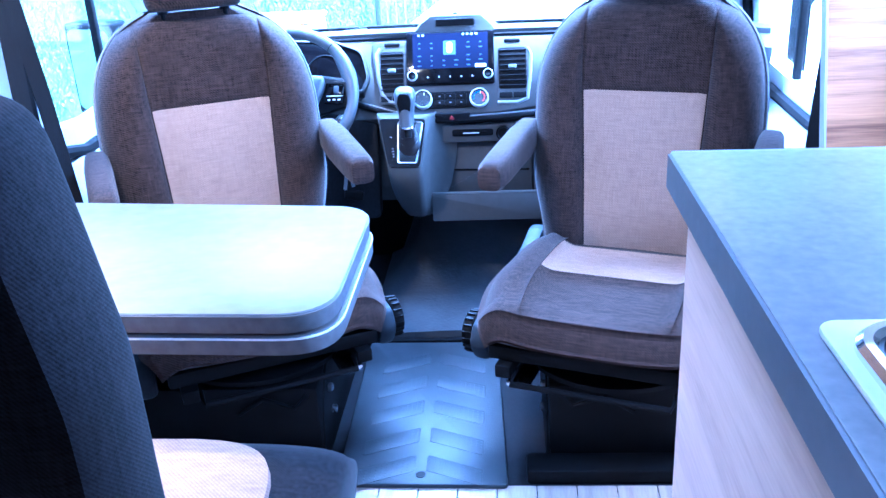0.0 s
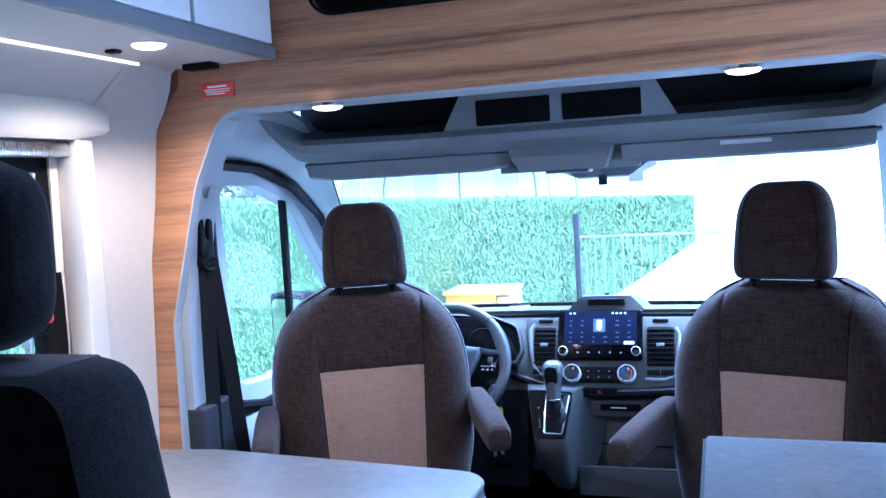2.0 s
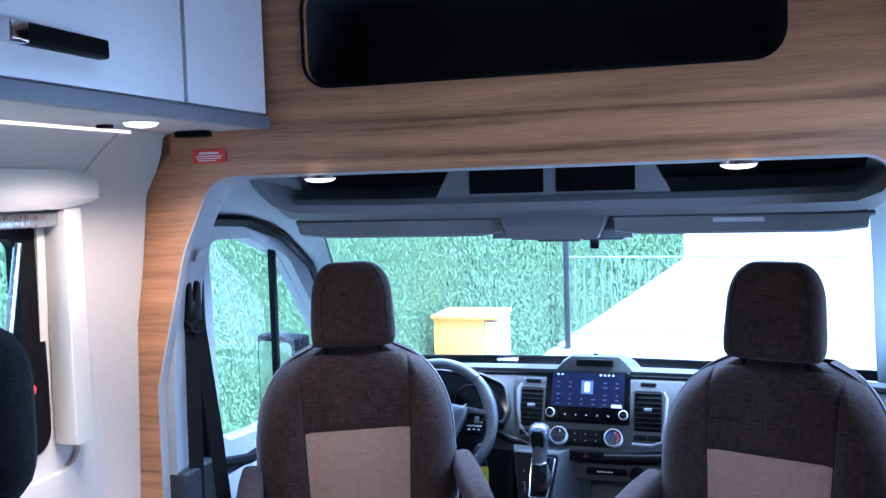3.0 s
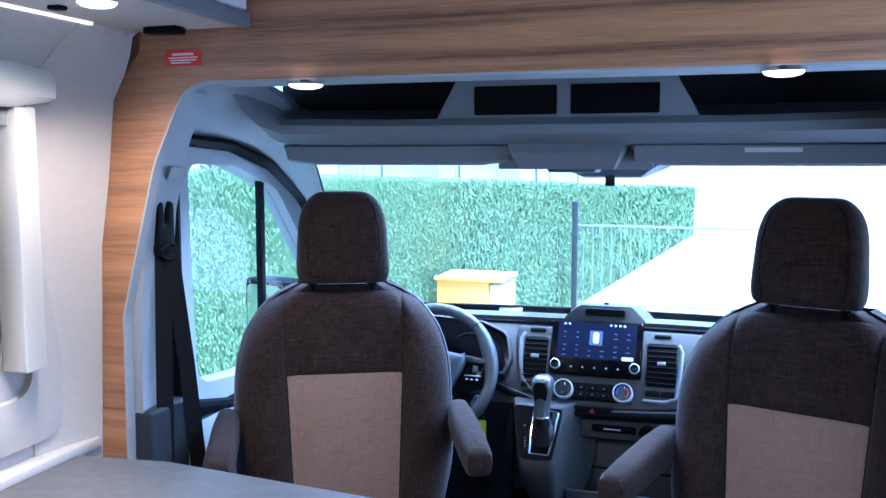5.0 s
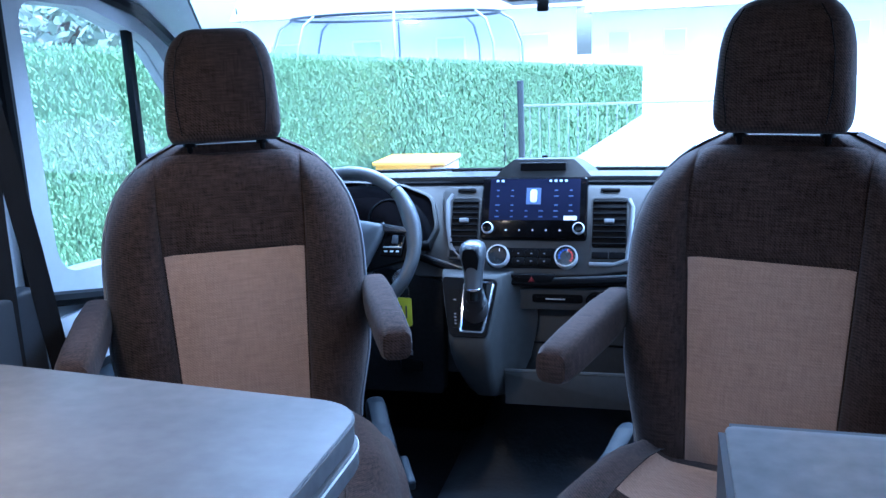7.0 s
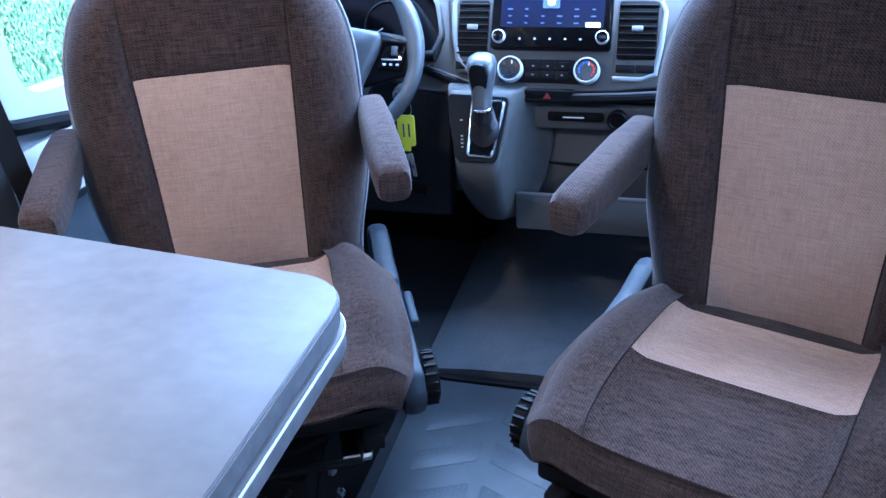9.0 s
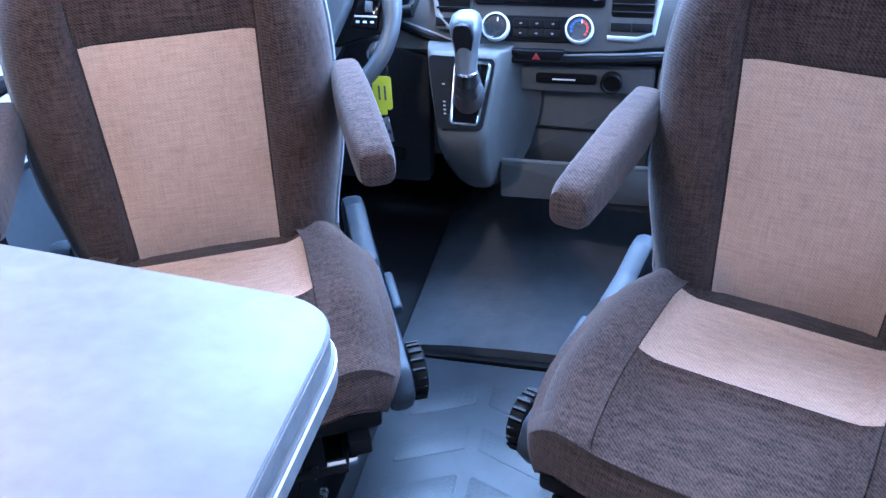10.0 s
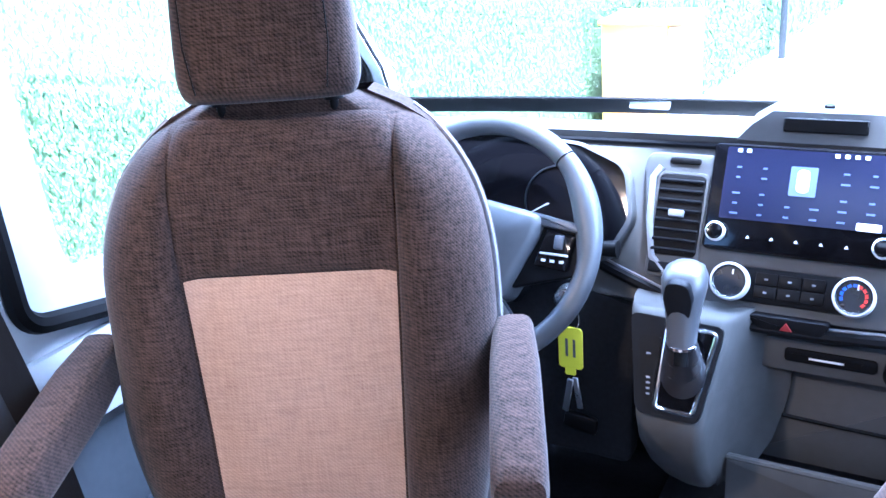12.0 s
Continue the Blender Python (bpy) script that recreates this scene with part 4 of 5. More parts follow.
st = fillet([(-0.205, 0.218), (0.300, 0.218), (0.300, 0.022), (0.15, 0.004), (0.02, 0.0), (-0.09, 0.006), (-0.150, 0.036), (-0.188, 0.095)], (0.02, 0.02, 0.04, 0.1, 0.1, 0.08, 0.06, 0.06), 8)
stack = part("centre_console", on_face(slab(st, -0.006, 0.07, "y", 0.006), 0, 0), DASH, dash)
SILVER = material("silver_grey_trim", (0.20, 0.215, 0.235), 0.35, mix=0.1)
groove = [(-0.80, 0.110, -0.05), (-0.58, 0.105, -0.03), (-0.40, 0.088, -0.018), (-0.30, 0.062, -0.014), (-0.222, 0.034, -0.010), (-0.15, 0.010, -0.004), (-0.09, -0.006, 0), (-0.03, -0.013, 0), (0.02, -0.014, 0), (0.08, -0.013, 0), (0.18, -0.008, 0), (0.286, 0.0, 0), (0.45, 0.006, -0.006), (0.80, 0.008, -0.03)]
# raised dark tube stands for the shadow in the groove below the stack
part("lower_groove_shade", tube([face(u, h, d) for u, h, d in groove], 0.0085, 8), DASH_DARK, dash, "dark tube painting the groove's shadow")
part("groove_lip", tube([face(u, h + 0.010, d + 0.002) for u, h, d in groove[3:]], 0.0020, 8), SILVER, dash, "silver-grey trim line")
for path in ([(-0.176, 0.196), (-0.1865, 0.18), (-0.1825, 0.115), (-0.172, 0.064), (-0.150, 0.043), (-0.112, 0.034)], [(0.150, 0.030), (0.205, 0.029), (0.232, 0.040), (0.2405, 0.10), (0.2445, 0.165), (0.235, 0.184)]):
    part("vent_surround", tube([face(u, h, 0.007) for u, h in path], 0.0055, 8), SILVER, dash, "silver-grey vent surround")
head = part("head_unit", on_face(slab(rounded(-0.1225, 0.1225, -0.004, 0.146, 0.008), -0.022, 0.03, "y", 0.004), 0.0205, 0.088), GLOSS_BLACK, dash, "gloss black touchscreen head unit")
SCREEN = glowing("lit_screen", (0.008, 0.009, 0.022), 0.12)
part("display", on_face(slab(rounded(-0.104, 0.106, 0.040, 0.140, 0.002), -0.0235, -0.0215, "y", 0), 0.0205, 0.088), SCREEN, head, "lit dark blue display")
UI = glowing("screen_marks", (0.42, 0.48, 0.6), 0.2)
UI_DIM = glowing("dim_screen_marks", (0.07, 0.09, 0.17), 0.16)
part("display_tile", on_face(slab(rounded(-0.018, 0.016, 0.078, 0.118, 0.002), -0.0250, -0.0240, "y", 0), 0.0205, 0.088), UI_DIM, head)
part("display_car", on_face(slab(rounded(-0.009, 0.007, 0.083, 0.114, 0.006), -0.0258, -0.0250, "y", 0), 0.0205, 0.088), UI, head)
rngs = random.Random(4)
for r, h in enumerate((0.112, 0.098, 0.076, 0.062, 0.048)):
    for c in range(6):
        u = -0.085 + c * 0.034
        if -0.03 < u < 0.03 and h > 0.075:
            continue
        w = rngs.uniform(0.0025, 0.006)
        part("display_mark", on_face(slab(rounded(u - w, u + w, h - 0.0012, h + 0.0014, 0.0004), -0.0248, -0.0238, "y", 0), 0.0205, 0.088), UI_DIM, head)
for c in range(6):
    part("status_mark", on_face(slab(rounded(-0.09 + c * 0.012 + (0.10 if c > 1 else 0), -0.084 + c * 0.012 + (0.10 if c > 1 else 0), 0.133, 0.138, 0.001), -0.0248, -0.0238, "y", 0), 0.0205, 0.088), UI, head)
part("display_badge", on_face(slab(rounded(0.070, 0.100, 0.040, 0.050, 0.002), -0.0250, -0.0240, "y", 0), 0.0205, 0.088), INK, head)
for u in (-0.105, 0.105):
    k = part("volume_knob", on_face(lathe([(0.011, 0.0), (0.011, 0.012), (0.009, 0.015), (0.003, 0.0155)], 24, turn=(90, 0, 0)), 0.0205 + u, 0.108, 0.022), GLOSS_BLACK, head)
    part("knob_ring", on_face(lathe([(0.0135, 0.0), (0.0135, 0.008), (0.0112, 0.010), (0.0108, 0.0)], 24, turn=(90, 0, 0), ring=True), 0.0205 + u, 0.108, 0.022), SATIN, k)
for c in range(5):
    u = -0.062 + c * 0.031
    part("key_symbol", on_face(slab([(u - 0.0028, 0.015), (u + 0.0028, 0.015), (u, 0.0195)], -0.0232, -0.0222, "y", 0), 0.0205, 0.088), INK, head)
# climate panel
clim = part("climate_panel", on_face(slab(rounded(-0.105, 0.105, -0.024, 0.024, 0.02), -0.012, 0.02, "y", 0.004), 0.0195, 0.042), DASH_DARK, dash, "dark climate control panel")
DISC = material("temperature_dial_face", (0.015, 0.016, 0.02), 0.25)
BLUE = material("blue_mark", (0.02, 0.10, 0.55), 0.4)
for u, warm in ((-0.076, False), (0.080, True)):
    dial = part("dial", on_face(lathe([(0.025, 0.0), (0.025, 0.016), (0.0225, 0.019), (0.021, 0.017), (0.020, 0.016), (0.004, 0.016)], 32, turn=(90, 0, 0)), 0.0195 + u, 0.042, 0.012), DISC, clim)
    part("dial_ring", on_face(lathe([(0.0262, 0.0), (0.0262, 0.016), (0.0245, 0.0195), (0.0225, 0.0195), (0.0222, 0.0)], 32, turn=(90, 0, 0), ring=True), 0.0195 + u, 0.042, 0.012), SATIN, dial, "chrome ring")
    if warm:
        for k in range(10):
            a = radians(-40 + 26 * k)
            part("dial_mark", on_face(block(0.004, 0.001, 0.005, (0.015 * math.cos(a), -0.0170, 0.015 * math.sin(a)), 0, 1, (0, -math.degrees(a), 0)), 0.0195 + u, 0.042, 0.012), RED if k < 5 else BLUE, dial)
    part("dial_pointer", on_face(block(0.002, 0.001, 0.007, (0.004, -0.0170, 0.013), 0), 0.0195 + u, 0.042, 0.012), INK, dial)
for c in range(3):
    for r in range(2):
        b = part("climate_button", on_face(block(0.0285, 0.004, 0.0168, (-0.03 + c * 0.03, -0.0135, -0.009 + r * 0.018), 0.0015), 0.0195, 0.042), BLACK, clim)
        part("button_mark", on_face(block(0.0045, 0.001, 0.0025, (-0.03 + c * 0.03, -0.0160, -0.009 + r * 0.018), 0), 0.0195, 0.042), CUP_EDGE, b)
# air vents beside the screen
for u0, u1 in ((-0.176, -0.110), (0.154, 0.232)):
    vent = thing("air_vent", "black slatted air vent in a grey frame", "air vent", None, "air vents")
    part("vent_box", on_face(slab(rounded(u0, u1, 0.068, 0.186, 0.008), -0.010, 0.02, "y", 0.003), 0, 0), BLACK, vent)
    part("vent_frame", on_face(slab(rounded(u0 - 0.004, u1 + 0.004, 0.036, 0.190, 0.010), -0.0085, 0.0, "y", 0.002, rounded(u0, u1, 0.068, 0.186, 0.008)), 0, 0), DASH, vent)
    for k in range(8):
        part("slat", on_face(block(u1 - u0 - 0.003, 0.010, 0.004, ((u0 + u1) / 2, -0.0095, 0.077 + k * 0.0143), 0.0012, 2, (25, 0, 0)), 0, 0), DASH_DARK, vent)
    part("slider", on_face(block(0.022, 0.008, 0.010, ((u0 + u1) / 2, -0.020, 0.128), 0.002), 0, 0), SILVER, vent)
    for k in (0, 1):
        part("switch", on_face(block((u1 - u0) / 2 - 0.002, 0.006, 0.016, (u0 + (u1 - u0) * (0.25 + 0.5 * k), -0.009, 0.050), 0.002), 0, 0), DASH_DARK, vent)
    part("top_slot", on_face(block(0.045, 0.008, 0.010, ((u0 + u1) / 2, -0.008, 0.206), 0.004), 0, 0), BLACK, vent)
# binnacle hump above the screen
part("top_hump", loft([[(-0.082, 1.008, 0.816), (0.148, 1.008, 0.816), (0.168, 1.16, 0.79), (-0.102, 1.16, 0.79)],
     [(-0.062, 1.012, 0.838), (0.128, 1.012, 0.838), (0.145, 1.15, 0.82), (-0.080, 1.15, 0.82)],
     [(-0.036, 1.020, 0.857), (0.106, 1.020, 0.857), (0.116, 1.14, 0.842), (-0.048, 1.14, 0.842)],
     [(-0.026, 1.028, 0.860), (0.096, 1.028, 0.860), (0.106, 1.13, 0.846), (-0.038, 1.13, 0.846)]]), DASH, dash)
part("hump_slot", block(0.108, 0.006, 0.020, (0.034, 1.0125, 0.8405), 0.002, 1, (-14, 0, 0)), BLACK, dash)
part("hump_sensor", lathe([(0.007, 0), (0.007, 0.004), (0.004, 0.006)], 12, (0.034, 1.045, 0.858)), BLACK, dash)
# hazard switch, card slot, socket, tray
part("hazard_bar", slab(fillet([(-0.034, 0.614), (0.078, 0.614), (0.064, 0.590), (-0.010, 0.590)], (0.005,) * 4, 3), 0.868, 0.90, "y", 0.003), DASH_DARK, dash)
part("hazard_button", slab([(0.014, 0.597), (0.030, 0.597), (0.022, 0.609)], 0.8655, 0.870, "y", 0.001), RED_DIM, dash, "dull red hazard triangle")
part("lower_panel", slab(fillet([(-0.03, 0.575), (0.243, 0.575), (0.243, 0.525), (-0.03, 0.525)], (0.006,) * 4, 3), 0.888, 0.93, "y", 0.004), DASH, dash)
part("knee_panel", slab(fillet([(-0.03, 0.522), (0.243, 0.522), (0.243, 0.36), (-0.03, 0.36)], (0.006,) * 4, 3), 0.914, 0.95, "y", 0.005), DASH, dash)
# the fold's shaded crease, drawn as a thin dark tube
part("knee_fold_shade", tube([(-0.02, 0.912, 0.440), (0.10, 0.912, 0.436), (0.235, 0.912, 0.434)], 0.003, 6), DASH_DARK, dash)
# added dark panel, paints the shade below the dash on the driver's side
part("knee_shade_panel", slab(fillet([(-0.88, 0.30), (-0.20, 0.30), (-0.19, 0.585), (-0.36, 0.625), (-0.88, 0.64)], (0.01, 0.02, 0.02, 0.1, 0.01), 5), 0.893, 0.935, "y", 0.008), FOOTWELL_SHADE, dash, "dark panel painting the shade under the dash")
part("card_slot", slab(rounded(0.020, 0.136, 0.543, 0.563, 0.006), 0.884, 0.892, "y", 0.002), DASH_DARK, dash)
part("card_slit", slab(rounded(0.030, 0.118, 0.549, 0.557, 0.002), 0.8825, 0.886, "y", 0), BLACK, dash)
part("slot_mark", block(0.044, 0.002, 0.0026, (0.074, 0.8822, 0.553), 0), INK, dash)
part("power_socket", lathe([(0.021, 0), (0.021, 0.014), (0.017, 0.018), (0.014, 0.015), (0.004, 0.015)], 28, (0.164, 0.890, 0.551), (90, 0, 0)), BLACK, dash)
part("glove_box", slab(rounded(0.249, 0.75, 0.36, 0.575, 0.01), 0.888, 0.93, "y", 0.005), DASH, dash)
part("lower_tray", slab(rounded(-0.045, 0.30, 0.300, 0.381, 0.006), 0.858, 0.868, "y", 0.003), DASH, dash, "low front wall of the open tray")
# dark floor paints the shade inside the open tray
part("tray_floor", block(0.345, 0.06, 0.01, (0.1275, 0.896, 0.335), 0), FOOTWELL_SHADE, dash)
part("tray_lip", tube([(-0.045, 0.863, 0.382), (0.30, 0.863, 0.382)], 0.0055, 8), DASH, dash)
# gear console
rings = []
for z, yf, xl, xr, fl in ((0.618, 0.836, -0.181, -0.038, 0.05), (0.611, 0.824, -0.180, -0.039, 0.06), (0.560, 0.794, -0.170, -0.046, 0.075), (0.498, 0.760, -0.154, -0.056, 0.085),
                          (0.484, 0.753, -0.152, -0.057, 0.085), (0.450, 0.758, -0.149, -0.058, 0.080), (0.400, 0.786, -0.142, -0.060, 0.070), (0.350, 0.826, -0.130, -0.062, 0.05), (0.318, 0.858, -0.116, -0.064, 0.035), (0.300, 0.90, -0.100, -0.068, 0.03)):
    yb = max(0.899, yf + 0.03)
    ym = yf * 0.45 + yb * 0.55
    rings.append([(xl - 0.012, 1.0, z), (xl - 0.005, ym, z), (xl, yf + 0.016, z), (xl + 0.006, yf + 0.004, z), (xl + 0.018, yf, z), (xr - 0.016, yf, z), (xr - 0.004, yf + 0.005, z), (xr + 0.002, yf + 0.018, z),
                  (xr + 0.14 * fl, ym - 0.01, z), (xr + 0.38 * fl, 0.3 * ym + 0.7 * yb - 0.004, z), (xr + 0.68 * fl, yb - 0.003, z), (xr + fl, yb + 0.006, z), (xr + fl, 1.0, z)])
GEAR = material("dark_grey_console_plastic", (0.056, 0.057, 0.056), 0.58, bump=0.25, bump_scale=900, mix=0.15, spec=0.12)
gear = thing("gear_console", "grey gear console with a chrome-framed selector gate", "gear lever")
part("console_body", loft(rings), GEAR, gear, smooth=60)
A, B, C, D = Vector((-0.173, 0.817, 0.617)), Vector((-0.046, 0.820, 0.612)), Vector((-0.063, 0.756, 0.496)), Vector((-0.147, 0.752, 0.500))
NRM = Vector((0, -0.85, 0.5)).normalized()


def plane(s, t, d=0.0):
    """s to the right, t down the console's slanted plate."""
    return A.lerp(B, s).lerp(D.lerp(C, s), t) + NRM * d


def plate_on(s0, s1, t0, t1, d0, d1):
    return loft([[plane(s0, t0, d), plane(s1, t0, d), plane(s1, t1, d), plane(s0, t1, d)] for d in (d0, d1)])


part("gate_plate", loft([[plane(a, b, d) for a, b in fillet([(0.0, 0.0), (1.0, 0.0), (1.0, 1.0), (0.0, 1.0)], (0.09, 0.09, 0.12, 0.12), 5)] for d in (-0.006, 0.004)]), DASH_DARK, gear, "dark gate surround")
part("gate_floor", loft([[plane(a, b, d) for a, b in fillet([(0.43, 0.08), (0.94, 0.08), (0.88, 0.91), (0.33, 0.91)], (0.06,) * 4, 5)] for d in (0.002, 0.0055)]), GLOSS_BLACK, gear)
part("letter_plate", loft([[plane(a, b, d) for a, b in fillet([(0.10, 0.22), (0.36, 0.20), (0.27, 0.86), (0.12, 0.86)], (0.04,) * 4, 4)] for d in (0.002, 0.006)]), BLACK, gear, "black strip with position letters")
part("gate_frame", tube([plane(a, b, 0.006) for a, b in fillet([(0.42, 0.07), (0.945, 0.07), (0.89, 0.92), (0.315, 0.92)], (0.06,) * 4, 5)], 0.0032, 8, True), CHROME, gear, "chrome gate frame")
for i, t in enumerate((0.38, 0.62, 0.675, 0.73, 0.785)):
    part("gate_letter", plate_on(0.185, 0.235, t, t + 0.020, 0.006, 0.0070), CUP_EDGE, gear)
K0 = plane(0.66, 0.45, 0.03)
KT = Vector((-0.098, 0.808, 0.700))
part("lever_shaft", tube([K0, K0.lerp(KT, 0.5)], 0.010, 10), BLACK, gear)
ax = (KT - K0).normalized()
boot = []
for k, r in ((0, 0.030), (0.12, 0.030), (0.28, 0.024), (0.36, 0.026), (0.52, 0.021), (0.60, 0.023), (0.78, 0.018), (0.86, 0.019), (1.0, 0.014)):
    c = plane(0.66, 0.54, 0.006).lerp(K0.lerp(KT, 0.30), k)
    boot.append([c + Vector((math.cos(a) * r, math.sin(a) * r * 0.6, math.sin(a) * r * 0.9)) for a in (2 * math.pi * q / 20 for q in range(20))])
LEATHER = material("black_leather", (0.012, 0.012, 0.014), 0.3, bump=0.3, bump_scale=500)
part("gaiter", loft(boot), LEATHER, gear, "black folded leather gaiter")
kn = []
KNOB = material("dark_satin_knob", (0.055, 0.058, 0.064), 0.36, metal=0.0, mix=0.1)
for h, r in ((0.036, 0.015), (0.040, 0.0185), (0.060, 0.0195), (0.085, 0.0210), (0.112, 0.0250), (0.135, 0.0285), (0.154, 0.0290), (0.168, 0.0250), (0.176, 0.016), (0.179, 0.005)):
    c = K0 + ax * (h * (KT - K0).length / 0.172)
    kn.append([(c.x + p[0], c.y + p[1], c.z) for p in oval(0, 0, 0, r, r * 1.1, 2.5, 24)])
part("lever_knob", loft(kn), KNOB, gear, "satin grey pear-shaped gear knob")
bm = slab(fillet([(-0.010, -0.046), (0.010, -0.046), (0.019, 0.008), (0.014, 0.034), (-0.014, 0.034), (-0.019, 0.008)], (0.006, 0.006, 0.02, 0.014, 0.014, 0.02), 5), -0.0035, 0.010, "y", 0.002)
bm.transform(Matrix.Translation(K0.lerp(KT, 0.71) + Vector((0, -0.0290, 0))) @ Matrix.Rotation(radians(11), 4, "X"))
part("knob_front", bm, DASH_DARK, gear, "dark grey leather inlay")
part("knob_collar", lathe([(0.017, 0), (0.0195, 0.002), (0.0195, 0.006), (0.017, 0.008)], 18, K0.lerp(KT, 0.19)), CHROME, gear, "chrome collar")

# instrument binnacle, steering wheel, stalk, keys
binn = thing("instrument_cluster", "dark instrument cluster under a hood", "instruments")
CL = fillet([(-0.66, 0.055), (-0.245, 0.050), (-0.215, 0.115), (-0.232, 0.190), (-0.31, 0.220), (-0.44, 0.228), (-0.57, 0.220), (-0.66, 0.185)], (0.03, 0.04, 0.04, 0.04, 0.08, 0.2, 0.08, 0.05), 6)
CL_OUT = [(-0.44 + (u + 0.44) * 1.035, 0.138 + (h - 0.138) * 1.06) for u, h in CL]
part("cluster_face", on_face(slab(CL, -0.001, 0.03, "y", 0), 0, 0), GLOSS_BLACK, binn)
part("hood", on_face(slab(CL_OUT, -0.009, 0.03, "y", 0.006, CL), 0, 0), DASH, binn, "grey hood round the instruments")
for u in (-0.335, -0.545):
    part("gauge_ring", on_face(lathe([(0.052, 0), (0.052, 0.002), (0.049, 0.003), (0.049, 0)], 32, (u, -0.002, 0.135), (90, 0, 0), ring=True), 0, 0), DASH_DARK, binn)
    part("gauge_needle", on_face(block(0.030, 0.001, 0.002, (u - 0.022, -0.004, 0.118), 0, 1, (0, -32, 0)), 0, 0), INK, binn)
wheel = thing("steering_wheel", "dark grey four-spoke steering wheel with a blue badge", "steering wheel", Matrix.Translation((-0.421, 0.845, 0.684)) @ Matrix.Rotation(radians(62), 4, "X"))
WHEEL = material("grey_wheel_leather", (0.062, 0.068, 0.076), 0.42, bump=0.25, bump_scale=700, mix=0.15)
rim, thick = [], []
for i in range(72):
    a = 2 * math.pi * i / 72
    side = abs(math.degrees(math.atan2(math.sin(a), abs(math.cos(a)))) - 18)
    bulge = max(0.0, 1 - (side / 24) ** 2)
    rim.append(((0.178 - 0.004 * bulge) * math.cos(a), (0.178 - 0.004 * bulge) * math.sin(a), 0))
    thick.append(0.0160 + 0.0045 * bulge)
part("rim", tube(rim, thick, 14, True), WHEEL, wheel)
for a in (48, 132):
    part("rim_seam", tube([(math.cos(radians(a)) * (0.178 + 0.0166 * math.cos(b)), math.sin(radians(a)) * (0.178 + 0.0166 * math.cos(b)), 0.0166 * math.sin(b)) for b in (2 * math.pi * i / 16 for i in range(16))], 0.0011, 6, True), BLACK, wheel)
airbag = fillet([(-0.058, -0.088), (0.058, -0.088), (0.100, 0.010), (0.108, 0.046), (0.0, 0.062), (-0.108, 0.046), (-0.100, 0.010)], (0.025, 0.025, 0.05, 0.02, 0.15, 0.02, 0.05), 6)
part("hub", loft([[(x * k, -0.012 + (y + 0.012) * k, z) for x, y in airbag] for k, z in ((1.0, -0.035), (1.0, 0.012), (0.96, 0.022), (0.86, 0.028), (0.5, 0.032), (0.1, 0.033))]), WHEEL, wheel, "grey airbag cover")
BADGE = material("blue_badge", (0.02, 0.07, 0.32), 0.2)
part("badge", loft([oval(0, 0.004, z, rx, ry, 2, 28) for z, rx, ry in ((0.030, 0.029, 0.0135), (0.0345, 0.029, 0.0135), (0.0355, 0.026, 0.011))]), CHROME, wheel, "chrome oval badge rim")
part("badge_field", loft([oval(0, 0.004, z, rx, ry, 2, 28) for z, rx, ry in ((0.0352, 0.0245, 0.0100), (0.0362, 0.0245, 0.0100))]), BADGE, wheel, "blue oval badge")
for s in (-1, 1):
    o = fillet([(s * 0.066, 0.050), (s * 0.168, 0.030), (s * 0.170, -0.034), (s * 0.120, -0.048), (s * 0.052, -0.070)], (0.01, 0.01, 0.01, 0.02, 0.01), 4)
    sp = part("spoke", slab(o, -0.016, 0.006, "z", 0.004), DASH_DARK, wheel, "dark spoke")
    o = fillet([(s * 0.070, 0.052), (s * 0.150, 0.040), (s * 0.168, 0.024), (s * 0.150, 0.026), (s * 0.100, 0.030)], (0.006, 0.012, 0.004, 0.01, 0.004), 3)
    part("spoke_brow", slab(o, -0.010, 0.016, "z", 0.003), WHEEL, sp)
    o = fillet([(s * 0.112, 0.028), (s * 0.158, 0.022), (s * 0.152, -0.032), (s * 0.098, -0.028)], (0.006,) * 4, 4)
    pod = part("button_pod", slab(o, 0.0, 0.013, "z", 0.003), GLOSS_BLACK, sp)
    part("pod_bar", block(0.044, 0.0035, 0.003, (s * 0.129, -0.009, 0.0145), 0.001), SATIN, sp, "bright bar")
    part("pod_rocker", block(0.014, 0.020, 0.006, (s * 0.134, 0.009, 0.0145), 0.002), TRIM_DARK, sp)
    for k in range(3):
        part("button_mark", block(0.007, 0.004, 0.001, (s * (0.114 + 0.014 * k), -0.019, 0.0142), 0), INK, sp)
    lower = fillet([(s * 0.026, -0.078), (s * 0.048, -0.078), (s * 0.106, -0.138), (s * 0.082, -0.155)], (0.006,) * 4, 4)
    part("lower_spoke", slab(lower, -0.010, 0.003, "z", 0.003), TRIM_DARK, wheel)
    part("spoke_inlay", tube([(s * 0.046, -0.082, 0.004), (s * 0.078, -0.116, 0.004), (s * 0.102, -0.140, 0.004)], 0.0035, 8), BRUSHED, wheel, "bright lower spoke inlay")
part("column", loft([oval(0, -0.02, -0.04, 0.06, 0.06), oval(0, -0.03, -0.20, 0.075, 0.08)]), DASH_DARK, wheel)
part("stalk", tube([(0.05, 0.0, -0.06), (0.17, 0.012, -0.055), (0.20, 0.015, -0.055)], [0.008, 0.011, 0.013], 10), BLACK, wheel)
keys = thing("key_bunch", "car keys with a yellow plastic tag hanging from the ignition", "keys")
part("key_ring", tube([(-0.278 + 0.013 * math.cos(2 * math.pi * i / 20), 0.852, 0.570 + 0.018 * math.sin(2 * math.pi * i / 20)) for i in range(20)], 0.0014, 6, True), CHROME, keys)
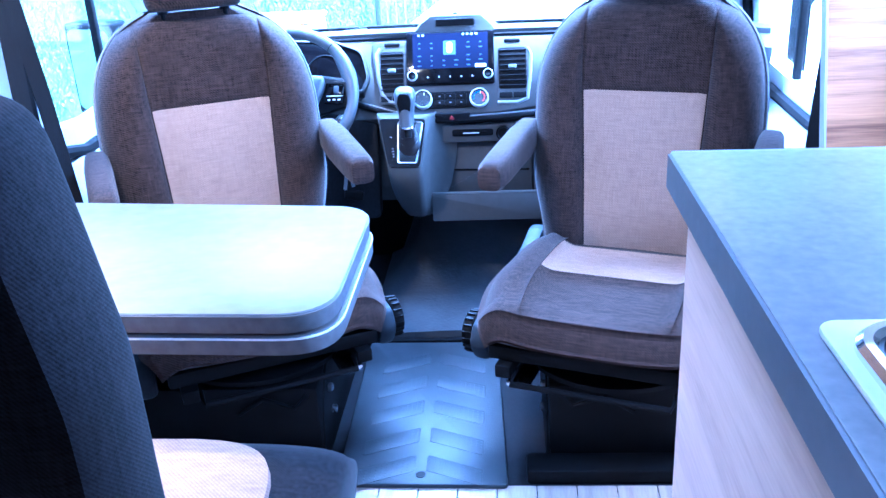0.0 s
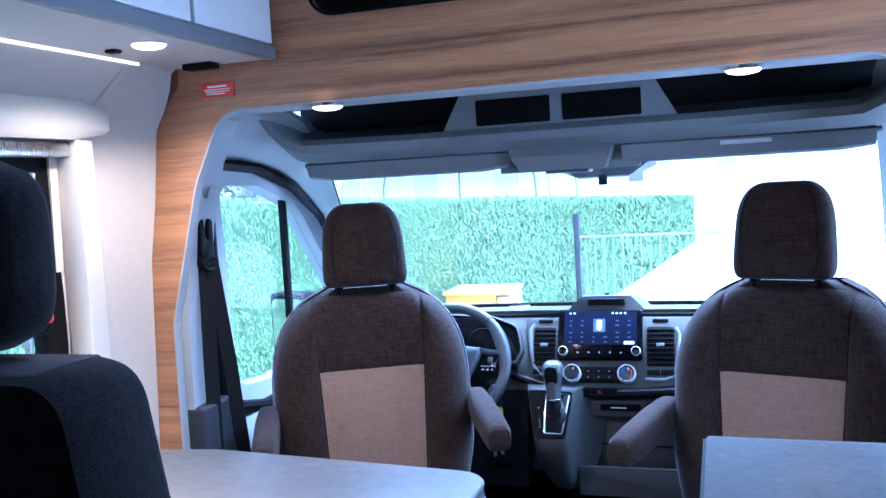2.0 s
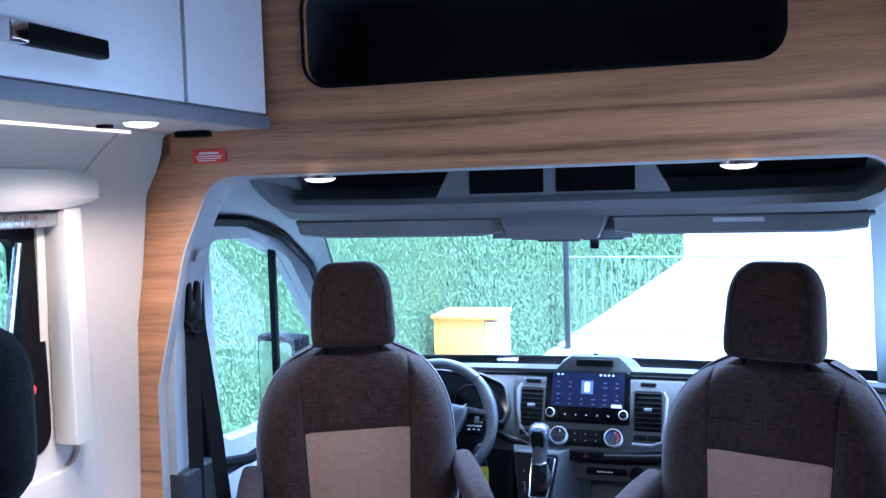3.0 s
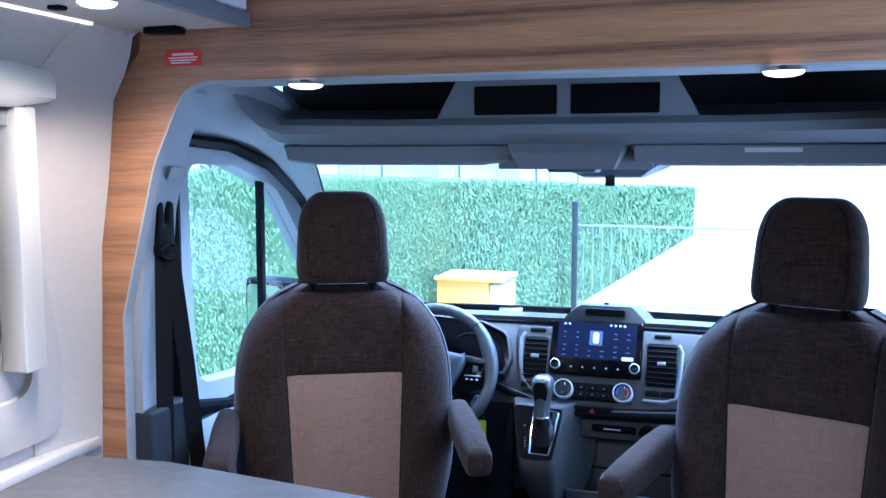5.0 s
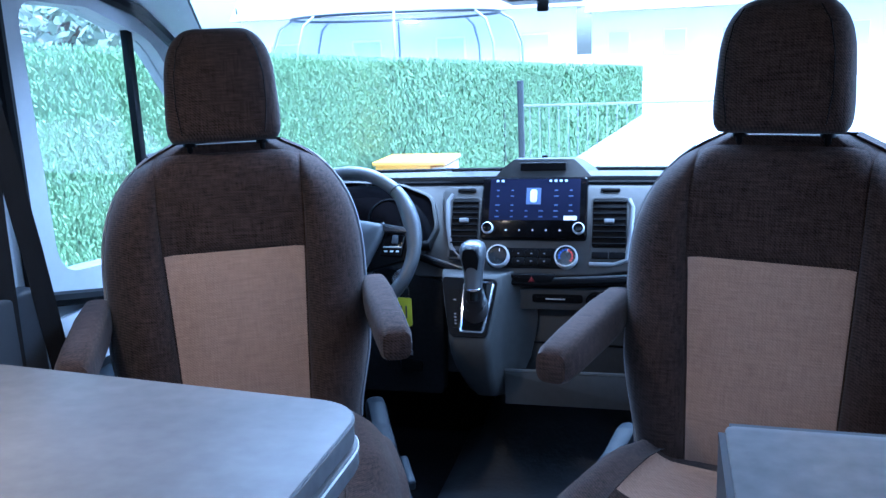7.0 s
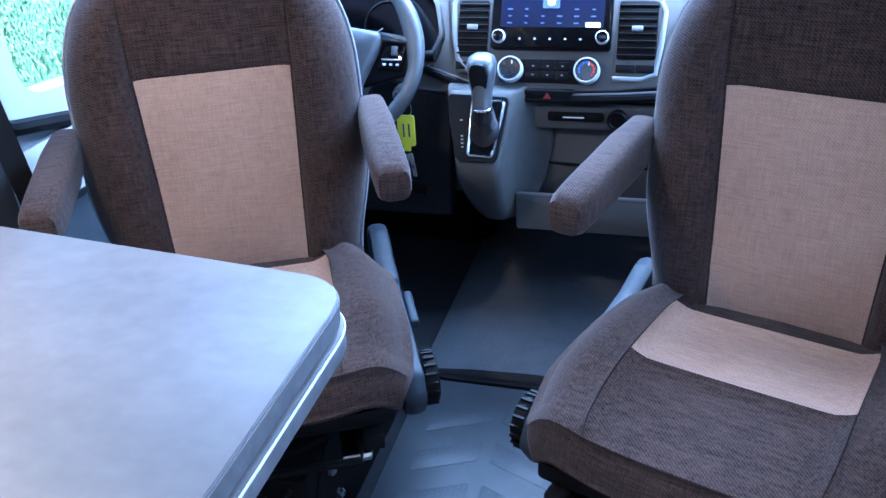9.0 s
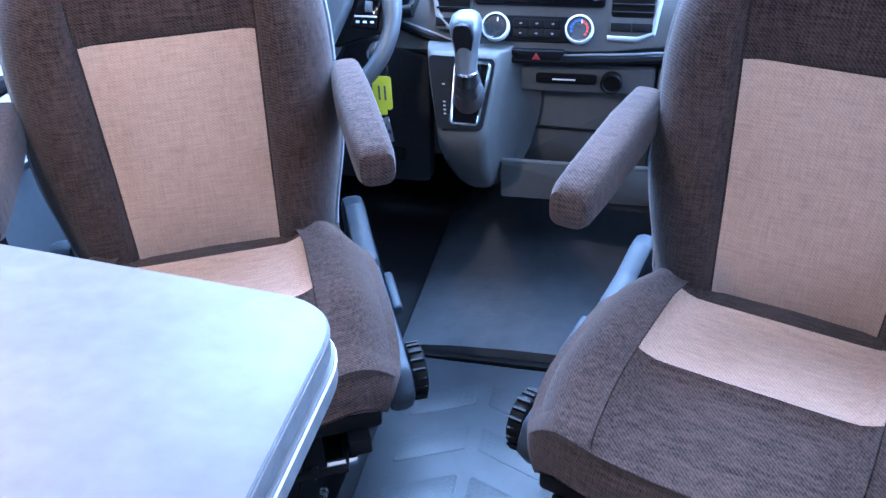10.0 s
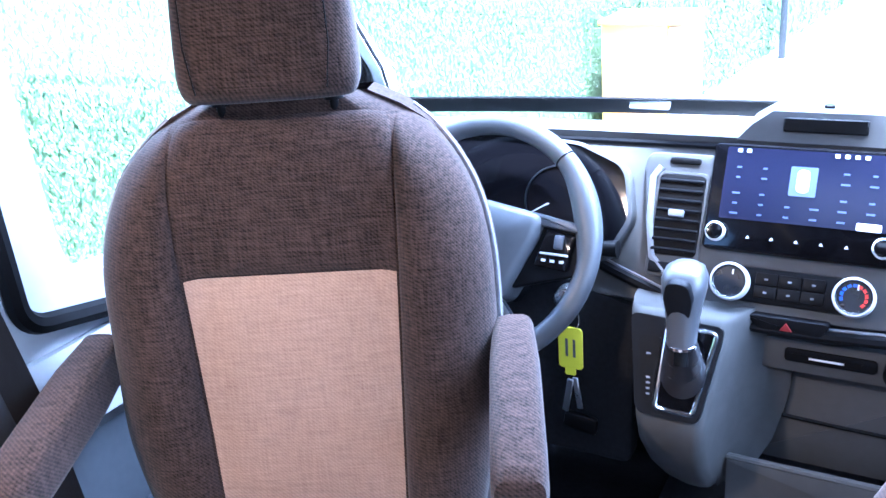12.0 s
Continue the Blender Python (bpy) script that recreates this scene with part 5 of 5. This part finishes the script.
part("tag", slab(rounded(-0.299, -0.260, 0.486, 0.556, 0.006), 0.849, 0.853, "y", 0.001), YELLOW, keys, "yellow plastic key tag")
part("tag_tip", slab(rounded(-0.289, -0.272, 0.474, 0.488, 0.003), 0.849, 0.853, "y", 0.001), YELLOW, keys)
for k in range(2):
    part("tag_print", block(0.004, 0.001, 0.030, (-0.285 + 0.012 * k, 0.8485, 0.522), 0), TABLE_EDGE, keys)
part("key_blade", block(0.010, 0.004, 0.060, (-0.287, 0.853, 0.435), 0.001, 1, (0, 10, 0)), BRUSHED, keys)
part("key_blade", block(0.009, 0.004, 0.055, (-0.272, 0.856, 0.440), 0.001, 1, (0, -8, 0)), BRUSHED, keys)
part("key_fob", block(0.055, 0.014, 0.030, (-0.268, 0.856, 0.388), 0.006, 2, (0, 8, 0)), BLACK, keys)
part("ignition", lathe([(0.02, 0), (0.02, 0.02), (0.014, 0.024)], 20, (-0.285, 0.872, 0.60), (90, 0, 0)), BRUSHED, keys)
solid("footwell_bulkhead", block(1.8, 0.03, 0.55, (0, 1.36, 0.25), 0), BLACK, "dark bulkhead behind the pedals", "", "structure")

# seats and their pedestals
cab_seat("driver_seat", DRIVER, "driver's seat turned to the living area, dark tweed with beige insert", 1, 0.155)
cab_seat("passenger_seat", PASSENGER, "passenger seat turned to the living area, dark tweed with beige insert", -1, 0.143)
for s, x in ((-1, -0.46), (1, 0.46)):
    ped = thing("seat_pedestal", "black sheet-steel seat pedestal on the cab floor", "seat base", None, "seat pedestals")
    x0, x1 = (x - 0.24, x + 0.21) if s < 0 else (x - 0.21, x + 0.24)
    part("box", block(x1 - x0, 0.46, 0.20, ((x0 + x1) / 2, 0.34, 0.10), 0.01), STEEL_BLACK, ped)
    part("step", block(x1 - x0 + 0.10, 0.07, 0.035, ((x0 + x1) / 2, 0.075, 0.016), 0.008), STEEL_BLACK, ped)
    xi = x1 if s < 0 else x0
    part("cheek", slab(fillet([(0.10, 0.0), (0.58, 0.0), (0.56, 0.17), (0.42, 0.205), (0.20, 0.205), (0.14, 0.14)], (0.0, 0.0, 0.03, 0.03, 0.04, 0.03), 5), xi - 0.004, xi + 0.004, "x", 0.002), STEEL_BLACK, ped, "black side cheek")
    for y, z in ((0.20, 0.15), (0.30, 0.18), (0.22, 0.08)):
        part("bolt", lathe([(0.010, 0), (0.010, 0.008), (0.006, 0.011)], 8, (xi + (0.004 if s < 0 else -0.004), y, z), (0, 90 if s < 0 else -90, 0)), BRUSHED, ped)
    part("cable", tube([(xi - s * -0.02, 0.10, 0.19), (xi + s * 0.05, 0.095, 0.16), (xi + s * 0.12, 0.10, 0.18), (xi + s * 0.18, 0.10, 0.14)], 0.005, 8), BLACK, ped)
    part("handbrake_lever" if s < 0 else "release_lever", tube([(xi + s * 0.03, 0.62, 0.05), (xi + s * 0.03, 0.60, 0.18), (xi + s * 0.035, 0.55, 0.27)], 0.012, 8), BLACK, ped)
buckle = thing("belt_buckle", "red-buttoned belt buckle beside the driver's seat", "belt buckle", pose(-0.80, 0.36, 0.36, 0, 0, 20))
part("buckle_body", block(0.03, 0.02, 0.09, (0, 0, 0), 0.006, 2), BLACK, buckle)
part("buckle_button", block(0.024, 0.006, 0.045, (0, -0.011, 0.02), 0.003), RED, buckle)

# dinette table: two stacked tops
tab = thing("dinette_table", "grey laminate dinette table with a swing-out second top", "table")
for z0, z1, dx, dy in ((0.622, 0.652, 0, 0), (0.586, 0.616, 0.003, 0.002)):
    o = fillet([(-0.93, -0.40 + dy), (-0.075 + dx, -0.44 + dy), (-0.075 + dx, 0.004 + dy), (-0.72, 0.078 + dy), (-0.93, 0.055)], (0.01, 0.085, 0.085, 0.10, 0.02), 9)
    top = part("tabletop", slab(o, z0, z1, "z", 0.0015), TABLE_EDGE, tab)
    inset = [(x * 0.9965 - 0.0018, y * 0.9965 - 0.0003) for x, y in o]
    part("top_sheet", slab(inset, z1 - 0.001, z1 + 0.0012, "z", 0.0005), TABLE, top)
    part("edge_line", ribbon([(x, y, z1 - 0.004) for x, y in o + o[:1]], 0.003, 0.003, (0, 0, 1)), INK if dx else TABLE, top)
part("under_frame", block(0.5, 0.26, 0.03, (-0.45, -0.2, 0.568), 0.006), STEEL_BLACK, tab)
part("leg", tube([(-0.62, -0.2, 0.0), (-0.62, -0.2, 0.56)], 0.03, 16), BRUSHED, tab)
part("wall_rail", block(0.02, 0.5, 0.04, (-0.925, -0.19, 0.60), 0.004), BRUSHED, tab)

# bench with headrests
bench = thing("bench_seat", "dark tweed bench seat facing the table", "bench seat")
RIB = material("ribbed_light_cloth", (0.048, 0.045, 0.048), 0.9, grain=200, stretch=(4, 0.3, 1), mix=0.5)
BY = -1.03
for bx in (-0.328, -0.770):
    o = fillet([(bx - 0.222, 0.40), (bx + 0.222, 0.40), (bx + 0.216, 0.88), (bx + 0.182, 1.082), (bx - 0.182, 1.082), (bx - 0.216, 0.88)], (0.03, 0.03, 0.25, 0.055, 0.055, 0.25), 8)
    part("backrest", slab(o, BY - 0.02, BY + 0.10, "y", 0.018), CLOTH_BENCH, bench)
    part("backrest_front", loft([oval(bx, BY + 0.09, 0.42 + 0.62 * v, 0.15 * (1 - 0.4 * step(v, 0.7, 1)), 0.02, 3, 24) for v in (0, 0.2, 0.4, 0.6, 0.8, 0.95, 1)]), RIB, bench, "ribbed pale front panel")
    ribs = []
    for c in range(161):
        x = bx - 0.145 + 0.290 * c / 160
        h = 0.0012 * abs(math.sin(math.pi * c / 4))
        ribs.append([(x, BY - 0.004, 1.0815), (x, BY - 0.002, 1.0825 + h), (x, BY + 0.04, 1.0835 + h), (x, BY + 0.082, 1.0825 + h), (x, BY + 0.084, 1.0815)])
    part("backrest_top", loft(ribs), RIB, bench, "ribbed pale grey top panel")
    hr = []
    for j in range(15):
        k2 = j / 14
        t = abs(2 * k2 - 1)
        q = (1 - t ** 4) ** 0.42 if 0 < k2 < 1 else 0.3
        hr.append(oval(bx - 0.018, BY + 0.060, 1.092 + 0.175 * k2, 0.122 * (0.5 + 0.5 * q), 0.055 * (0.4 + 0.6 * q), 3.0, 30))
    part("headrest", loft(hr), CLOTH_BENCH, bench)
    part("headrest_post", tube([(bx + 0.016, BY + 0.05, 1.04), (bx + 0.016, BY + 0.06, 1.15)], 0.008, 8), CHROME, bench)
rings = []
for j in range(20):
    v = j / 19
    y = BY + 0.08 + 0.54 * v
    e = max(0.0, 1 - max(0, (v - 0.86) / 0.14) ** 2.5) ** 0.5
    rings.append([(q[0], y, q[1]) for q in oval(-0.50, 0.375, 0, 0.435, 0.075 * (0.4 + 0.6 * e), 5, 44)])
part("cushion", loft(rings), CLOTH_BENCH, bench)
part("cushion_insert", loft([oval(-0.40, BY + 0.34, 0.385 + 0.072 * h, 0.255 * (1 - 0.04 * h), 0.255 * (1 - 0.05 * h), 4.5, 40) for h in (0, 0.6, 0.85, 1)]), CLOTH_LIGHT, bench, "pale woven insert")
part("bench_box", block(0.84, 0.46, 0.30, (-0.50, BY + 0.28, 0.15), 0.01), WOOD_FRONT, bench)

# kitchen block with worktop and sink
kit = thing("kitchen_cabinet", "pale wood kitchen cabinet beside the open door", "kitchen cabinet")
part("body", block(0.56, 1.60, 0.86, (0.648, -1.424, 0.45), 0.004), WOOD_FRONT, kit)
for y0, y1 in ((-1.12, -0.66), (-1.62, -1.13)):
    part("front_panel", slab(rounded(y0, y1, 0.10, 0.87, 0.004), 0.358, 0.369, "x", 0.002), WOOD_FRONT, kit)
part("corner_screw", lathe([(0.006, 0), (0.006, 0.004), (0.003, 0.005)], 12, (0.358, -0.66, 0.34), (0, -90, 0)), CHROME, kit)
wt = solid("worktop", slab(fillet([(0.345, -2.22), (0.345, -0.612), (0.935, -0.634), (0.935, -2.22)], (0, 0.006, 0.02, 0), 4), 0.886, 0.924, "z", 0.0015,), WORKTOP, "grey laminate kitchen worktop", "worktop")
part("worktop_edge", block(0.0035, 1.59, 0.036, (0.3435, -1.415, 0.905), 0), GREY_EDGE, wt, "dark grey edge strip")
part("worktop_edge", block(0.585, 0.0035, 0.036, (0.64, -0.6205, 0.905), 0, 1, (0, 0, -2.1)), GREY_EDGE, wt, "dark grey edge strip")
sink = thing("sink", "stainless steel sink with a dark glass lid", "sink")
part("rim", slab(rounded(0.364, 0.84, -1.52, -1.012, 0.014), 0.9245, 0.930, "z", 0.002), SATIN, sink)
part("rim_bead", tube([(x, y, 0.931) for x, y in rounded(0.380, 0.82, -1.50, -1.030, 0.03)], 0.007, 8, True), CHROME, sink)
part("glass_lid", slab(rounded(0.388, 0.812, -1.492, -1.038, 0.026), 0.930, 0.936, "z", 0.002), GLOSS_BLACK, sink, "dark glass lid")

# ---- outside ----
def fence_x(y):
    return -2.55 + 0.0961 * y


GRASS_GREENS = [material("hedge_green", (0.21, 0.30, 0.15), 0.9, tint=(0.27, 0.38, 0.20), grain=16, large=5, stretch=(1, 1, 0.10), spec=0.1), material("hedge_pale_green", (0.25, 0.37, 0.18), 0.9, tint=(0.18, 0.28, 0.13), grain=16, large=5, stretch=(1, 1, 0.10), spec=0.1)]
PAVE = material("pale_paving", (0.52, 0.50, 0.47), 0.85, grain=40, large=0.6, mix=0.25)
solid("ground", block(240, 240, 0.1, (0, 60, -0.80), 0), PAVE, "pale paved forecourt", "", "structure")
RENDER_W = material("pale_render", (0.70, 0.68, 0.64), 0.9, large=0.4, mix=0.15)
ROOF = material("grey_roof_tiles", (0.30, 0.27, 0.25), 0.8, stretch=(1, 1, 6), grain=8)
BRICK = material("pale_brick", (0.48, 0.42, 0.38), 0.85, grain=25)

# the artificial hedge: mesh panels covered with narrow leaves
hedge = thing("hedge_fence", "artificial green hedge screen along the forecourt", "fence")
rg = np.random.RandomState(7)


def leaves(y0, y1, n, size):
    """Narrow blades on the fence's plane, most of them hanging or slanting."""
    y = rg.uniform(y0, y1, n)
    top = 1.30 - 0.035 * y
    z = -0.75 + (top + 0.75) * rg.uniform(0, 1, n)
    x = fence_x(y) + rg.uniform(0.0, 0.055, n)
    a = rg.normal(0, 0.42, n)
    ln, w = size * rg.uniform(0.6, 1.4, n), size * 0.17 * rg.uniform(0.7, 1.3, n)
    d = np.stack([rg.normal(0, 0.35, n), np.sin(a), np.cos(a)], 1)
    s = np.stack([rg.normal(0, 0.3, n), np.cos(a), -np.sin(a)], 1)
    c = np.stack([x, y, z], 1)
    v = np.stack([c - d * ln[:, None] / 2, c + s * w[:, None], c + d * ln[:, None] / 2, c - s * w[:, None]], 1).reshape(-1, 3)
    return v, [(4 * i, 4 * i + 1, 4 * i + 2, 4 * i + 3) for i in range(n)]


for i, (y0, y1, n, size) in enumerate(((-2.5, 0.6, 26000, 0.040), (0.6, 6.0, 150000, 0.021), (6.0, 13.0, 60000, 0.042), (13.0, 23.0, 18000, 0.09))):
    v, f = leaves(y0, y1, n, size)
    tagged(mesh("leaf_screen", v, f, GRASS_GREENS[i % 2], hedge, smooth=False), "", "", "", "stuff")
    v, f = leaves(y0, y1, n // 2, size * 1.2)
    tagged(mesh("leaf_screen", v, f, GRASS_GREENS[(i + 1) % 2], hedge, smooth=False), "", "", "", "stuff")
ys = [-2.5 + 25.5 * i / 16 for i in range(17)]
bm = loft([[(fence_x(y) - 0.03, y, -0.75), (fence_x(y) - 0.03, y, 1.27 - 0.035 * y), (fence_x(y), y, 1.27 - 0.035 * y), (fence_x(y), y, -0.75)] for y in ys])
part("backing_mesh", bm, material("dark_hedge_backing", (0.18, 0.28, 0.13), 0.9, grain=30), hedge)

rail = thing("metal_railing", "dark grey metal gate railing across the forecourt", "railing")
# pale tone paints the glare that washes out thin rails and poles
STEEL_WASHED = material("glare_washed_steel", (0.38, 0.40, 0.42), 0.5)
IRON = material("dark_grey_iron", (0.03, 0.035, 0.04), 0.5)
for x, h in ((-1.62, 1.25), (-1.39, 1.48)):
    part("gate_post", block(0.07, 0.07, h, (x, 9.6, -0.75 + h / 2), 0.008), IRON, rail)
for z in (0.43, -0.55):
    part("gate_rail", block(3.3, 0.03, 0.025, (0.28, 9.6, z), 0.004), STEEL_WASHED, rail)
for i in range(28):
    part("gate_bar", block(0.009, 0.009, 0.98, (-1.28 + 0.115 * i, 9.6, -0.06), 0), STEEL_WASHED, rail)
box = thing("yellow_cabinet", "yellow outdoor service cabinet, sunlit side painted pale", "cabinet")
YEL = material("yellow_cabinet_paint", (0.80, 0.42, 0.06), 0.45, mix=0.12)
part("cabinet_body", block(0.44, 0.5, 1.03, (-1.63, 5.6, -0.235), 0.012), YEL, box)
# sunlight on the right side, put in as a pale block
part("cabinet_sunlit_side", block(0.10, 0.5, 1.01, (-1.355, 5.6, -0.245), 0.01), RENDER_W, box)
part("cabinet_lid", block(0.58, 0.53, 0.03, (-1.58, 5.6, 0.292), 0.008), YEL, box)


PANE_FAR = material("far_window_glass", (0.55, 0.56, 0.58), 0.3, mix=0.2)


def house(m, w, d, h, roof_h, label, wallm):
    ho = thing("house", label, "house", m, "houses behind the hedge")
    part("wall", block(w, d, h, (0, 0, h / 2), 0.02), wallm, ho)
    part("roof", loft([[(-w / 2 - 0.3, -d / 2 - 0.4, h), (-w / 2 - 0.3, d / 2 + 0.4, h), (-w / 2 - 0.3, 0, h + roof_h)], [(w / 2 + 0.3, -d / 2 - 0.4, h), (w / 2 + 0.3, d / 2 + 0.4, h), (w / 2 + 0.3, 0, h + roof_h)]]), ROOF, ho)
    k = max(2, int(w // 2.6))
    for i in range(k):
        x = -w / 2 + w * (i + 0.5) / k
        win_ = part("window", block(1.1, 0.06, 1.2, (x, -d / 2 - 0.01, h * 0.55), 0.01), INK, ho)
        part("pane", block(0.95, 0.05, 1.05, (x, -d / 2 - 0.025, h * 0.55), 0), PANE_FAR, win_)
    return ho


house(pose(-9.5, 34, -0.75, 0, 0, 12), 12, 8, 3.2, 2.6, "pale rendered house with a grey tiled roof", RENDER_W)
house(pose(5.0, 48, -0.75, 0, 0, -4), 16, 9, 3.4, 2.8, "long pale house with a grey tiled roof", RENDER_W)
house(pose(-26, 30, -0.75, 0, 0, 25), 12, 8, 3.4, 3.2, "pale brick house with a grey tiled roof", BRICK)
house(pose(24, 30, -0.75, 0, 0, -50), 14, 9, 4.5, 2.8, "white commercial building beside the forecourt", RENDER_W)

BARK = material("brown_bark", (0.10, 0.075, 0.055), 0.9, stretch=(1, 1, 0.2), grain=14)
# leaf green lifted: the glare veiling the trees is in this colour
LEAF_VEILED = material("veiled_leaf_green", (0.17, 0.22, 0.14), 0.8, tint=(0.21, 0.24, 0.19), grain=4)


def tree(at, h, r, seed, n=9000):
    q = np.random.RandomState(seed)
    t = thing("tree", "broad leafy green tree behind the fence", "tree", pose(*at), "trees")
    limbs = [tube([(0, 0, 0), (0.05, 0.02, h * 0.3), (0.0, 0.1, h * 0.6), (0.1, 0, h * 0.85)], [0.10, 0.08, 0.05, 0.015], 8)]
    tips = []
    for k in range(7):
        a, z = 2.4 * k, h * (0.08 + 0.08 * k)
        e = Vector((math.cos(a) * r * 0.75, math.sin(a) * r * 0.75, z + r * 0.55))
        limbs.append(tube([(0, 0, z), Vector((0, 0, z)).lerp(e, 0.5) + Vector((0, 0, 0.1)), e], [0.07, 0.045, 0.012], 6))
        tips.append(e)
    tips.append(Vector((0, 0, h * 0.92)))
    part("trunk", join(*limbs), BARK, t)
    c = np.array([tips[i % len(tips)] for i in range(n)]) + q.normal(0, 1, (n, 3)) * r * np.array([0.27, 0.27, 0.22])
    d, s = q.normal(0, 1, (n, 3)), q.normal(0, 1, (n, 3))
    d /= np.linalg.norm(d, axis=1)[:, None]
    s /= np.linalg.norm(s, axis=1)[:, None]
    z = r * 0.055
    v = np.stack([c - d * z, c + s * z * 0.6, c + d * z, c - s * z * 0.6], 1).reshape(-1, 3)
    tagged(mesh("crown", v, [(4 * i, 4 * i + 1, 4 * i + 2, 4 * i + 3) for i in range(n)], LEAF_VEILED, t, smooth=False), "", "", "", "stuff")
    return t


tree((-5.6, 6.6, -0.75), 3.2, 1.3, 11, 3500)
tree((-8.0, 7.6, -0.75), 3.6, 1.5, 12, 3500)
NET = clear_glass("fine_safety_net", (0.82, 0.85, 0.88))
tramp = thing("trampoline", "round garden trampoline with a dark-framed safety net", "trampoline", pose(-4.05, 13.4, -0.75))
R = 2.05
part("jump_mat", lathe([(R, 0.72), (R + 0.03, 0.76), (R, 0.80), (R * 0.85, 0.80), (0.01, 0.79)], 40), BLACK, tramp)
for i in range(8):
    a = 2 * math.pi * (i + 0.35) / 8
    c, q = math.cos(a), math.sin(a)
    part("net_pole", tube([(c * R, q * R, 0.0), (c * (R + 0.06), q * (R + 0.06), 1.2), (c * (R + 0.04), q * (R + 0.04), 1.95), (c * (R - 0.10), q * (R - 0.10), 2.32), (c * (R - 0.32), q * (R - 0.32), 2.46)], 0.022, 8), STEEL_WASHED, tramp)
part("top_hoop", tube([((R - 0.32) * math.cos(2 * math.pi * i / 48), (R - 0.32) * math.sin(2 * math.pi * i / 48), 2.46) for i in range(48)], 0.022, 8, True), IRON, tramp)
net = part("safety_net", loft([[(r * math.cos(2 * math.pi * i / 48), r * math.sin(2 * math.pi * i / 48), z) for i in range(48)] for r, z in ((R - 0.05, 0.82), (R, 1.9), (R - 0.14, 2.28), (R - 0.33, 2.45))], False), NET, tramp, "grey see-through net")
tree((3.4, 62, -0.75), 5.4, 2.3, 2)
tree((13.0, 60, -0.75), 5.0, 2.6, 4)

# planks of the living-area floor
plank_mesh = None
for i in range(22):
    x = -0.92 + 0.0845 * i
    if plank_mesh is None:
        first = part("plank", block(0.0825, 2.40, 0.014, (0, 0, 0), 0.0015, 1), PLANK, floor)
        plank_mesh = first.data
        ob = first
    else:
        ob = new("plank", plank_mesh)
        ob.parent = floor
    ob.location = (x, -1.165, -0.006)
